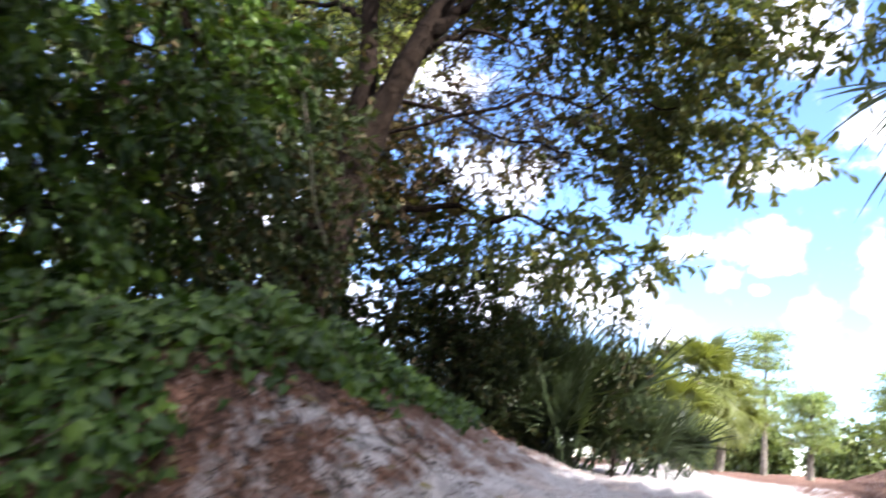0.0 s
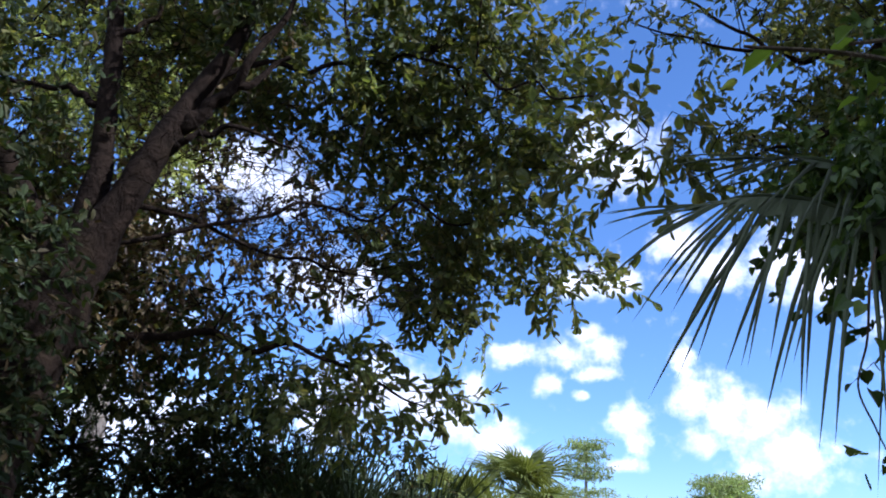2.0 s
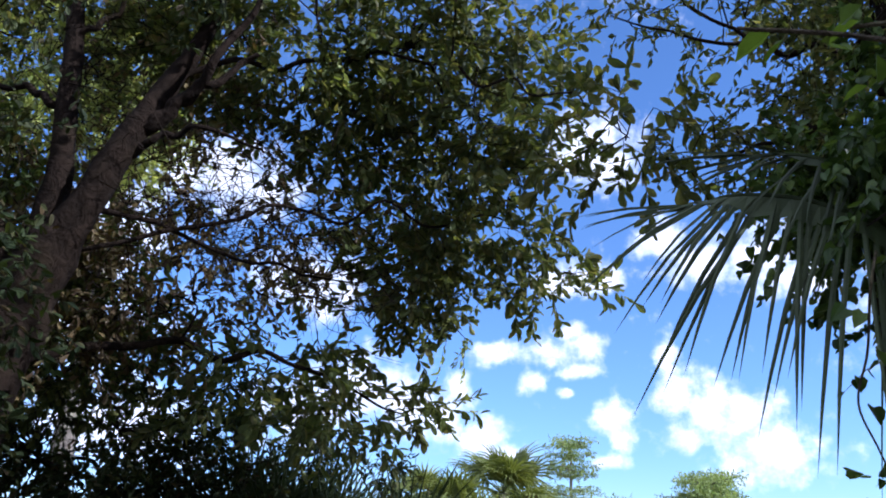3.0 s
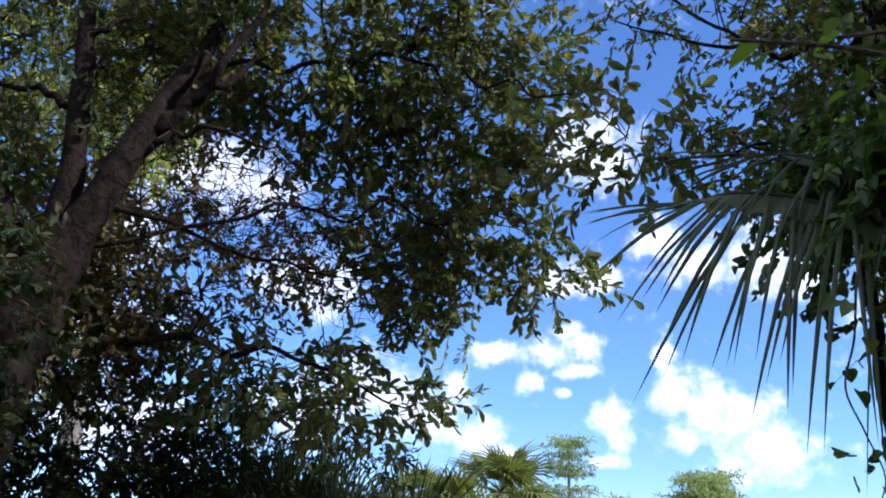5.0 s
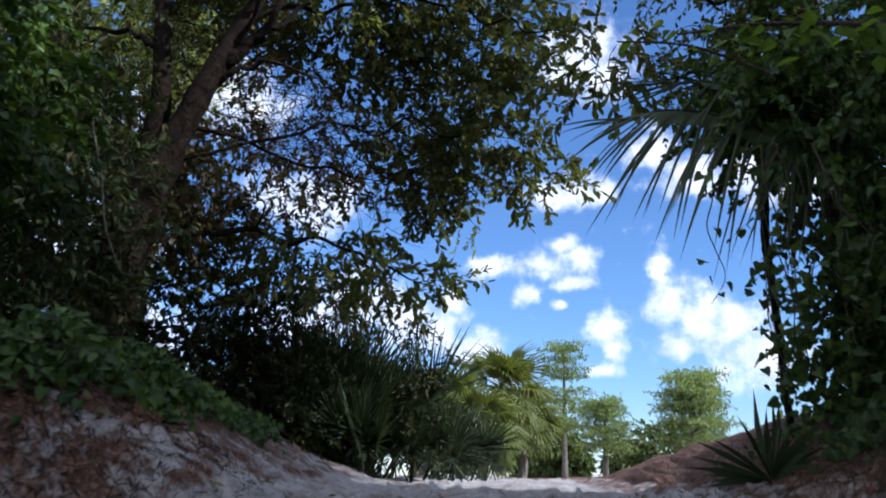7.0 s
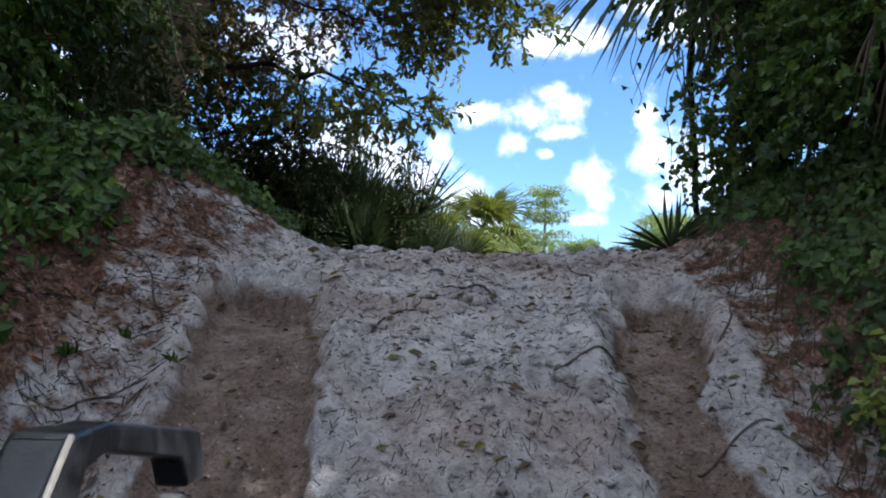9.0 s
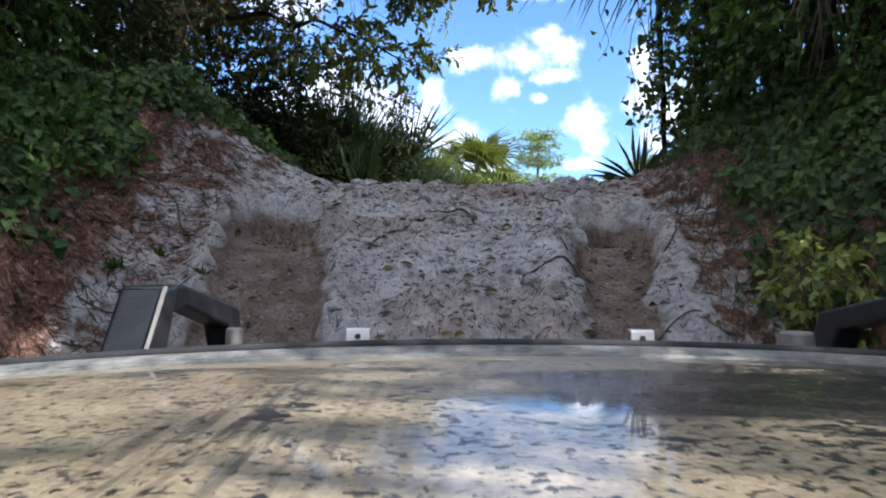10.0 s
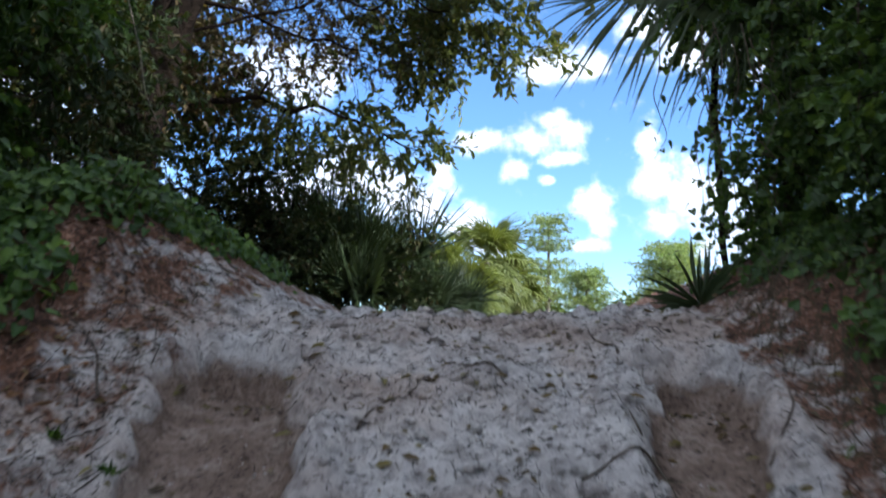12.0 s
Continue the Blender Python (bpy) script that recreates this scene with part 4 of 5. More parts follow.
FAN_SPEAR = fan_mesh("spear_leaf", 0.40, 2, 0.06, 0.2, PALM, 17, 0.1, 0.03, 0.2)
hung(FAN_SPEAR, palm, (1.31, 4.7, 4.34), (-0.93, 0.0, 0.30), (0.1, -1.0, 0.4), 0.2)
hung(FAN_FOLDED, palm, (2.1, 4.6, 4.05), (0.1, -0.5, -0.85), (0.3, -1.0, 0.6))
rng = np.random.default_rng(12)
for i in range(6):
    frond(FAN_BIG[i % 2], palm, (0.1, 0, 1.9 + 0.02 * i), rng.uniform(250, 320), rng.uniform(-45, 5), rng.uniform(-25, 25), rng.uniform(0.75, 0.95))
FAN_DEAD = fan_mesh("dead_fan", 0.72, 8, 0.20, 0.5, DEADPALM, 18, 0.15, 0.03, 0.12, 0.1)
for x, y, z in ((1.92, 2.6, 3.18), (2.05, 2.65, 3.12)):
    hung(FAN_DEAD, palm, (x, y, z), (-0.06, -0.05, -1.0), (-0.3, -1.0, 0.0), 0.5)


def palmetto(at, count, size, spread, seed, label, lean=55):
    ob = thing("saw_palmetto", label, "palmetto", (at[0], at[1], float(height([at[0]], [at[1]])[0]) - 0.03), "saw palmettos on the crest")
    r = np.random.default_rng(seed)
    for i in range(count):
        frond(FAN_SMALL[i % 3], ob, (r.normal() * spread, r.normal() * spread, 0.02), 360 * i * 0.382 + r.normal() * 12, r.uniform(lean, 92), r.uniform(-50, 50), size * r.uniform(0.75, 1.15))
    return ob


palmetto((-1.40, 9.5), 64, 1.72, 0.32, 1, "dense dark saw palmetto clump on the sandy crest", 68)
palmetto((-1.0, 9.0), 44, 1.15, 0.2, 2, "dense dark saw palmetto clump on the sandy crest", 66)
palmetto((-0.38, 9.4), 34, 1.0, 0.16, 3, "spiky saw palmetto on the sandy crest, partly sunlit", 52)
palmetto((0.15, 12.0), 20, 0.8, 0.2, 7, "spiky saw palmetto on the sandy crest, partly sunlit")

sapling = thing("oak_sapling", "thin leafy oak sapling beside the palmettos", "shrub", (-0.62, 8.7, float(height([-0.62], [8.7])[0]) - 0.03))
for k, (dx, dz) in enumerate(((-0.05, 1.5), (0.18, 1.25), (0.05, 1.0))):
    v, f = tube_arrays([(0, 0, 0), (dx * 0.4, 0.02, dz * 0.5), (dx, 0.0, dz)], [0.011, 0.008, 0.004], 6, 0.05, k)
    arrays("stem", v, f, BARK, sapling, smooth=True)
crown(sapling, "leaves", [(-0.05, 0, 1.45, 0.16, 0.15, 0.2, 22), (0.16, 0, 1.2, 0.17, 0.15, 0.17, 20), (0.02, 0, 0.85, 0.22, 0.15, 0.25, 26), (0.1, 0, 0.45, 0.25, 0.2, 0.25, 22)], SHADELEAF, leaves=10, reach=0.2, size=0.075, width=0.36, seed=63)

# a stiff-bladed yucca on the shoulder of the bank
yucca = thing("yucca", "dark stiff-bladed yucca on the sandy shoulder of the crest", "yucca", (1.38, 4.3, float(height([1.38], [4.3])[0]) - 0.02))
rr = np.random.default_rng(77)
for k in range(64):
    a, up = rr.uniform(0, 2 * math.pi), math.asin(rr.uniform(0.15, 0.98))
    D = np.array([[math.cos(a) * math.cos(up), math.sin(a) * math.cos(up), math.sin(up)]])
    L = np.array([rr.uniform(0.26, 0.44)])
    arrays("blade", *leaf_arrays(np.zeros((1, 3)) + D * 0.015, D, np.array([[math.cos(a), math.sin(a), 2.0]]), L, L * 0.03, ([(0, 0), (0.12, 0.5), (0.6, 0.36), (1, 0)], 0.3)), PALMETTO, yucca)


def far_palm(x, y, trunk_h, size, seed):
    g = float(height([x], [y])[0])
    ob = thing("cabbage_palm", "sunlit distant cabbage palm with rounded crown", "palm tree", (x, y, g - 0.05), "distant palms")
    r = np.random.default_rng(seed)
    v, f = tube_arrays([(0, 0, 0), (0.1, 0, trunk_h * 0.5), (0.0, 0.1, trunk_h)], [0.2, 0.17, 0.15], 9, 0.05, seed)
    arrays("trunk", v, f, GREYBARK, ob, smooth=True)
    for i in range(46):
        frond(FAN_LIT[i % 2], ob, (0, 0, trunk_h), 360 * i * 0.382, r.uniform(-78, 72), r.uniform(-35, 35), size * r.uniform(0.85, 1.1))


far_palm(1.2, 34.0, 3.3, 1.5, 1)
far_palm(-0.3, 31.0, 2.3, 1.4, 2)
far_palm(2.3, 38.0, 2.7, 1.4, 3)
far_palm(-1.8, 36.0, 3.0, 1.3, 4)
far_palm(0.4, 30.0, 1.8, 1.3, 5)


def cypress_tree(x, y, tall, wide, seed, label):
    """A slim cypress with flat, separate tiers of feathery foliage."""
    g = float(height([x], [y])[0])
    ob = thing("cypress_tree", label, "tree", (x, y, g - 0.05), "distant cypresses")
    r = np.random.default_rng(seed)
    v, f = tube_arrays([(0, 0, 0), (0.05, 0, tall * 0.5), (0.1, 0, tall)], [0.22, 0.13, 0.03], 8, 0.04, seed)
    arrays("trunk", v, f, GREYBARK, ob, smooth=True)
    tiers, wood = [], []
    steps = 9
    for i in range(steps):
        z = tall * (0.36 + 0.62 * i / (steps - 1)) + r.normal() * 0.1
        arm = wide * (1.25 - 0.35 * i / steps) * (0.75 if i % 2 else 1.0) * r.uniform(0.8, 1.1)
        for k in range(4):
            a = i * 1.3 + k * 1.57 + r.normal() * 0.35
            end = np.array([math.cos(a) * arm, math.sin(a) * arm, z + arm * 0.16])
            tiers.append((end[0] * 0.75, end[1] * 0.75, end[2], arm * 0.34, arm * 0.34, 0.09, 20))
            tiers.append((end[0] * 0.35, end[1] * 0.35, end[2] - 0.05, arm * 0.25, arm * 0.25, 0.07, 8))
            wood.append(stick_arrays(np.array([[0.03, 0, z - 0.12]]), end[None, :], np.array([0.04]), np.array([0.012])))
    tiers.append((0.1, 0, tall, wide * 0.55, wide * 0.55, 0.12, 50))
    v, f = join_arrays(wood)
    arrays("limb", v, f, GREYBARK, ob)
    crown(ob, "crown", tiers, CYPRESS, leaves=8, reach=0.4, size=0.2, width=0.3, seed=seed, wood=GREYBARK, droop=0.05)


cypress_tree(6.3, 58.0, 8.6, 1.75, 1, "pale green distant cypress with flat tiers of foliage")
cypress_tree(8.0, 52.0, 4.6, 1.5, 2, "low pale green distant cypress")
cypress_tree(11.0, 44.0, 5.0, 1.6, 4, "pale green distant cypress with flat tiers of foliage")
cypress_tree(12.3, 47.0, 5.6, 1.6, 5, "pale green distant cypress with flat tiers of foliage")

# low far woods all round, uncounted
rng = np.random.default_rng(21)
woods = []
for i in range(230):
    a = rng.uniform(0, 2 * math.pi)
    d = rng.uniform(45, 150)
    x, y = math.sin(a) * d, math.cos(a) * d
    if abs(a if a < math.pi else a - 2 * math.pi) < 0.5:
        d = rng.uniform(85, 170)
        x, y, h = math.sin(a) * d, math.cos(a) * d, rng.uniform(3.0, 6.0)
    else:
        h = rng.uniform(6, 13)
    woods.append((x, y, 2 + h * 0.55, h * 0.45, h * 0.45, h * 0.5, 120))
far_woods = thing("far_woods", "distant green woodland round the clearing", "woods", kind="stuff")
crown(far_woods, "foliage", woods, FAR, leaves=7, reach=1.0, size=0.75, width=0.6, seed=22, wood=GREYBARK, bare=True)

# ---- unseen trees added round and behind the start of the trail, to block sun and sky ----
for label, rows, blobs, seed in (
    ("unseen leafy tree added to shade the trail", [([(5.4, -2.0, 0), (5.4, -1.8, 3), (5.3, -1.0, 6), (5.4, 0.2, 9.5)], [0.24, 0.2, 0.14, 0.05])],
     [(5.2, -2.6, 2.6, 1.5, 2.4, 1.9, 700), (5.0, 0.8, 4.2, 1.3, 1.8, 2.4, 650), (5.6, -5.4, 2.6, 1.4, 1.6, 1.5, 260), (4.6, 2.6, 5.8, 1.1, 1.9, 2.3, 640), (4.1, 0.6, 5.0, 0.7, 0.8, 0.8, 230),
      (5.2, 0.2, 7.6, 1.3, 2.3, 1.5, 520), (5.2, -2.7, 8.1, 1.2, 1.6, 1.1, 340)], 31),
    ("unseen leafy tree added behind the vehicle to cut sky light", [([(2.6, -8.2, 0), (2.6, -8.0, 3), (2.4, -7.8, 7)], [0.22, 0.17, 0.07])],
     [(3.8, -7.0, 5.6, 1.7, 1.6, 1.8, 460), (3.2, -8.6, 3.6, 1.6, 1.4, 1.6, 300)], 34),
    ("unseen leafy tree added behind the bank for shade", [([(-6.2, -1.0, 0), (-6.2, -1, 3), (-6, -1, 5)], [0.2, 0.16, 0.06])],
     [(-6.2, -1.0, 3.8, 1.5, 3.0, 2.2, 500)], 32)):
    ob = thing("shade_tree", label, "tree", group="shade trees")
    spine = limbs(ob, rows, BARK)
    crown(ob, "crown", blobs, OAK, leaves=10, reach=0.6, size=0.2, width=0.5, seed=seed, limb=spine)


# ---- ivy and leaves on the banks ----
def carpet(name, label, category, n, xs, ys, mask, material, size, width, shape, seed, lift=0.22, facing=(0.5, -0.6, 0.8)):
    r = np.random.default_rng(seed)
    x, y = r.uniform(*xs, n), r.uniform(*ys, n)
    keep = mask(x, y, r)
    edge = np.minimum(np.minimum(y - ys[0], ys[1] - y), max(abs(xs[0]), abs(xs[1])) - np.abs(x))
    keep &= edge > 0.45 + 0.6 * hold(x, y, 0.9, seed + 3) + 0.35 * r.normal(size=n)      # ragged outer border
    x, y = x[keep], y[keep]
    z = height(x, y)
    mound = lift * (0.45 + 0.55 * hold(x, y, 0.55, seed, 2)) 
    P = np.stack([x, y, z + mound * r.uniform(0.15, 1.0, len(x))], 1)
    N = unit(np.array(facing) + r.normal(size=P.shape) * 0.45)
    D = unit(np.cross(N, r.normal(size=P.shape)) + np.array([0, -0.1, -0.35]))
    L = size * r.uniform(0.55, 1.25, len(x))
    v, f = leaf_arrays(P, D, N, L, L * width, shape)
    A = P[::16]
    B = A + r.normal(size=A.shape) * 0.07 - np.array([0, 0, 0.05])
    ob = arrays(name, *join_arrays([(v, f)]), material)
    tagged(ob, label, category, kind="stuff")
    v, f = stick_arrays(A, B, np.full(len(A), 0.003), np.full(len(A), 0.002))
    tagged(arrays("vine_stems", v, f, STEM, ob), kind="stuff")
    return ob


carpet("ivy_bank", "bright green leafy ivy mat covering the bank", "ivy", 76000, (-4.2, -1.3), (-2.0, 6.5),
       lambda x, y, r: -x > np.interp(y, [0.5, 1.6, 2.6, 3.5, 4.5, 6], [1.78, 1.76, 1.70, 1.56, 1.45, 1.45]) + 0.2 * hold(x, y, 0.4, 41) + 0.06 * r.normal(size=len(x)),
       VINE, 0.054, 0.85, HEART, 42, 0.3)
carpet("vine_bank", "green heart-leaved vines covering the shaded bank", "vine", 54000, (1.0, 3.8), (-2.0, 5.5),
       lambda x, y, r: x > np.interp(y, [0.5, 1.6, 2.4, 3, 4], [1.26, 1.30, 1.40, 1.48, 1.6]) + 0.3 * r.uniform(size=len(x)) ** 2 + 0.2 * hold(x, y, 0.4, 43) + 0.06 * r.normal(size=len(x)) + 0.25 * np.exp(-((y - 1.0) / 0.5) ** 2),
       DARKVINE, 0.052, 0.9, HEART, 44, 0.35, (-0.5, -0.6, 0.8))

bush = thing("bush", "low light green bush at the foot of the bank", "shrub", (1.33, 1.2, 0))
for i in range(7):
    g = float(height([1.36], [1.2])[0])
    rr = np.random.default_rng(60 + i)
    tip = (rr.normal() * 0.13, rr.normal() * 0.1, g + rr.uniform(0.3, 0.5))
    v, f = tube_arrays([(0, 0, g - 0.02), (tip[0] * 0.4, tip[1] * 0.4, g + 0.2), tip], [0.006, 0.005, 0.003], 5)
    arrays("stem", v, f, STEM, bush, smooth=True)
g = float(height([1.36], [1.2])[0])
crown(bush, "leaves", [(0, -0.03, g + 0.42, 0.13, 0.13, 0.13, 36), (0.03, -0.03, g + 0.25, 0.15, 0.13, 0.12, 16)], LIGHTLEAF, leaves=8, reach=0.12, size=0.042, width=0.75, shape=HEART, seed=61, wood=STEM)


# ---- litter on the sand ----
def scatter(name, label, n, xs, ys, length, radius, material, seed, mask=None):
    r = np.random.default_rng(seed)
    x, y = r.uniform(*xs, n), r.uniform(*ys, n)
    if mask is not None:
        k = mask(x, y, r)
        x, y = x[k], y[k]
    a, L = r.uniform(0, math.pi, len(x)), length * r.uniform(0.4, 1.5, len(x))
    x2, y2 = x + np.cos(a) * L, y + np.sin(a) * L * 0.8
    A = np.stack([x, y, height(x, y) + radius * 0.8], 1)
    B = np.stack([x2, y2, height(x2, y2) + radius * 0.8 + 0.01 * r.uniform(0, 1, len(x))], 1)
    v, f = stick_arrays(A, B, radius * r.uniform(0.5, 1.3, len(x)), radius * 0.5 * np.ones(len(x)))
    return tagged(arrays(name, v, f, material), label, "litter", kind="stuff")


scatter("twig_litter", "fine dark twigs and needles strewn over the sand", 5200, (-1.5, 1.4), (0.6, 3.6), 0.024, 0.002, DARKTWIG, 51,
        lambda x, y, r: (rut_mask(x, y) < 0.2) | (r.uniform(size=len(x)) < 0.12))
scatter("root_litter", "rusty roots and dead stems on the bank", 2600, (-2.1, -1.14), (0.4, 4.2), 0.05, 0.0024, DARKTWIG, 52)
scatter("dead_stems", "dry dead stems on the shaded bank", 1000, (1.12, 1.9), (0.6, 4.0), 0.07, 0.0026, STEM, 53)
r = np.random.default_rng(56)
n = 420
x, y = r.uniform(1.14, 1.75, n), r.uniform(0.7, 3.2, n)
A = np.stack([x, y, height(x, y) - 0.01], 1)
B = A + np.stack([r.normal(size=n) * 0.06 + 0.05, r.normal(size=n) * 0.05, r.uniform(0.06, 0.24, n)], 1)
tagged(arrays("dry_stems", *stick_arrays(A, B, np.full(n, 0.0028), np.full(n, 0.0015)), STEM), "thin brown dry stems standing on the shaded bank", "stems", kind="stuff")

r = np.random.default_rng(54)
n = 900
x, y = r.uniform(-2.2, 1.9, n), r.uniform(0.5, 4.0, n)
P = np.stack([x, y, height(x, y) + 0.006], 1)
L = r.uniform(0.03, 0.075, n)
leafy = arrays("fallen_leaves", *leaf_arrays(P, np.stack([r.normal(size=n), r.normal(size=n), 0.1 * r.normal(size=n)], 1), np.array([[0, -0.4, 1.0]]) + r.normal(size=(n, 3)) * 0.35, L, L * 0.4, OVAL), DRY)
n = 2600
x, y = r.uniform(-2.4, -1.12, n), r.uniform(0.3, 4.2, n)
k = (-x + 0.3 * hold(x, y, 0.3, 66)) > 1.36
x, y = x[k], y[k]
P = np.stack([x, y, height(x, y) + 0.004], 1)
L = r.uniform(0.02, 0.06, len(x))
mat_ob = arrays("rusty_leaves", *leaf_arrays(P, np.stack([r.normal(size=len(x)), r.normal(size=len(x)), 0.3 * r.normal(size=len(x))], 1), np.array([[0.4, -0.5, 0.8]]) + r.normal(size=(len(x), 3)) * 0.5, L, L * 0.4, OVAL), RUST)
tagged(mat_ob, "rust-brown dead leaves matted on the bank", "leaves", kind="stuff")
tagged(leafy, "brown fallen oak leaves on the sand", "leaves", kind="stuff")

# thin bark and needle scraps lying in the sand
n = 3200
x, y = r.uniform(-1.7, 1.4, n), r.uniform(0.6, 3.6, n)
k = hold(x, y, 0.35, 61, 3) > -0.25
x, y = x[k], y[k]
P = np.stack([x, y, height(x, y) + 0.003], 1)
L = r.uniform(0.010, 0.034, len(x))
scraps = arrays("bark_scraps", *leaf_arrays(P, np.stack([r.normal(size=len(x)), 0.6 * r.normal(size=len(x)), 0.05 * r.normal(size=len(x))], 1), np.array([[0, -0.5, 1.0]]) + r.normal(size=(len(x), 3)) * 0.3, L, L * 0.28, OVAL), DARKTWIG)
tagged(scraps, "dark scraps of bark and needles on the grey sand", "litter", kind="stuff")

# small green weeds on the bank
for x, y, n, seed in ((-1.08, 1.85, 16, 1), (-1.42, 1.75, 22, 2), (-1.32, 2.0, 14, 3)):
    g = float(height([x], [y])[0])
    weed = thing("weed", "small green weed growing out of the sandy bank", "weed", (x, y, g - 0.01), "weeds on the bank")
    rr = np.random.default_rng(80 + seed)
    D = unit(rr.normal(size=(n, 3)) * np.array([0.6, 0.6, 0.3]) + np.array([0, -0.2, 0.8]))
    A = np.zeros((n, 3)) + rr.normal(size=(n, 3)) * np.array([0.012, 0.012, 0])
    L = rr.uniform(0.025, 0.06, n)
    lv = leaf_arrays(A, D, rr.normal(size=(n, 3)) + np.array([0, -0.6, 0.4]), L, L * 0.3, BLADE)
    tagged(arrays("leaves", *lv, VINE, weed), kind="stuff")

# clods of sand, uncounted
base = bmesh.new()
bmesh.ops.create_icosphere(base, subdivisions=1, radius=1.0)
cv = np.array([w.co[:] for w in base.verts])
cf = np.array([[w.index for w in q.verts] for q in base.faces])
base.free()
n = 800
x, y = r.uniform(-1.05, 1.05, n), r.uniform(0.7, 3.4, n)
s = (r.gamma(2.0, 0.005, n) + 0.003) * np.where(rut_mask(x, y) > 0.1, 0.25, 1.0)
C = np.stack([x, y, height(x, y) + s * 0.2], 1)
V = C[:, None, :] + cv[None] * (s[:, None, None] * r.uniform(0.6, 1.3, (n, len(cv), 1))) * np.array([1.2, 1.0, 0.7])
clods = arrays("sand_clods", V.reshape(-1, 3), [(np.arange(n)[:, None, None] * len(cv) + cf[None]).reshape(-1, 3)], SAND, smooth=True)
tagged(clods, "small loose clods of grey sand", "sand", kind="stuff")

r = np.random.default_rng(55)
for i, (x, y, a, L) in enumerate(((0.62, 1.75, 100, 0.5), (0.58, 2.75, 95, 0.35), (0.3, 1.9, 20, 0.45), (0.75, 1.55, 5, 0.28), (-0.35, 2.1, 60, 0.3), (-1.25, 2.2, 130, 0.5), (0.95, 2.0, 60, 0.4), (-1.5, 1.5, 40, 0.6), (0.1, 2.5, 150, 0.25))):
    ts = np.linspace(0, 1, 6)
    px_, py_ = x + math.cos(radians(a)) * L * ts + 0.03 * np.sin(ts * 5 + i), y + math.sin(radians(a)) * L * ts + 0.03 * np.cos(ts * 4 + i)
    pz_ = height(px_, py_) + 0.006
    v, f = tube_arrays(np.stack([px_, py_, pz_], 1), np.linspace(0.0055, 0.0025, 6), 6, 0.1, i)
    tagged(arrays("stick", v, f, TWIG, smooth=True), "dark crooked dead stick lying on the sand", "stick", "sticks on the sand")


# ---- the clouds: a distant backdrop of cumulus ----
CLOUDS = [(1.9, 13.6, 1.6, 0.65), (0.3, 13.9, 1.1, 0.45), (7.3, 14.2, 1.35, 1.05), (5.0, 14.0, 1.2, 0.8), (7.3, 12.6, 1.2, 0.45), (6.6, 15.3, 0.9, 0.5), (3.8, 11.9, 0.95, 0.65), (6.3, 11.3, 0.6, 0.25),
          (9.4, 9.7, 1.25, 1.0), (9.9, 8.3, 0.6, 0.7), (8.9, 6.9, 1.1, 0.5), (12.9, 13.6, 0.7, 1.3), (13.6, 11.3, 1.5, 1.6), (15.2, 10.2, 1.9, 1.6), (17.6, 9.6, 1.7, 1.5), (13.6, 8.3, 1.4, 0.8), (18.6, 7.6, 3.0, 1.8),
          (-7.6, 11.2, 2.6, 2.0), (-4.6, 10.4, 2.4, 1.9), (-2.2, 9.6, 1.9, 1.7), (-1.0, 11.6, 0.8, 0.9), (0.6, 8.2, 1.8, 1.2), (2.2, 7.0, 1.6, 0.9), (-11.0, 9.5, 3.0, 2.0),
          (8.6, 27.4, 2.8, 1.9), (9.8, 25.9, 1.9, 1.3), (6.6, 26.4, 1.6, 1.2), (7.4, 18.8, 2.8, 1.0), (5.2, 18.3, 1.5, 0.8), (9.3, 18.6, 1.3, 0.7), (12.8, 20.9, 1.5, 1.3), (15.4, 19.2, 2.2, 1.3), (19.3, 19.6, 2.4, 1.9), (21.5, 18.2, 2.2, 1.4),
          (-10.6, 17.6, 2.5, 1.9), (-8.6, 18.2, 1.4, 1.3), (-13.2, 18.2, 1.8, 1.5), (-17.8, 24.1, 3.4, 2.4), (-21.0, 24.3, 2.6, 1.8), (-14.6, 23.4, 1.8, 1.5), (-24.0, 20.0, 3.0, 2.4), (-30.0, 14.0, 8.0, 4.0), (33.0, 16.0, 7.0, 4.0), (-22.0, 8.0, 5.0, 2.5)]
az, el = np.meshgrid(np.radians(np.linspace(-180, 180, 121)), np.radians(np.linspace(-2, 88, 46)))
R = 2200.0
cx, cy, cz = R * np.sin(az) * np.cos(el), R * np.cos(az) * np.cos(el), R * np.sin(el)
ci = np.arange(az.size).reshape(az.shape)
cq = np.stack([ci[:-1, :-1], ci[:-1, 1:], ci[1:, 1:], ci[1:, :-1]], -1).reshape(-1, 4)
mid = np.stack([cx.ravel(), cy.ravel(), cz.ravel()], 1)[cq].mean(1) / R
cq = cq[mid @ np.array(sun_from) < 0.95]                 # the sun stands in clear sky
m = bpy.data.materials.new("cumulus")
m.use_nodes = True
nt = m.node_tree
nt.nodes.remove(nt.nodes["Principled BSDF"])
at = nt.nodes.new("ShaderNodeAttribute")
at.attribute_name = "bearing"
where = at.outputs["Vector"]


def sky_noise(scale, detail):
    n = nt.nodes.new("ShaderNodeTexNoise")
    n.inputs["Scale"].default_value, n.inputs["Detail"].default_value, n.inputs["Roughness"].default_value = scale, detail, 0.62
    nt.links.new(where, n.inputs["Vector"])
    return n.outputs["Fac"]


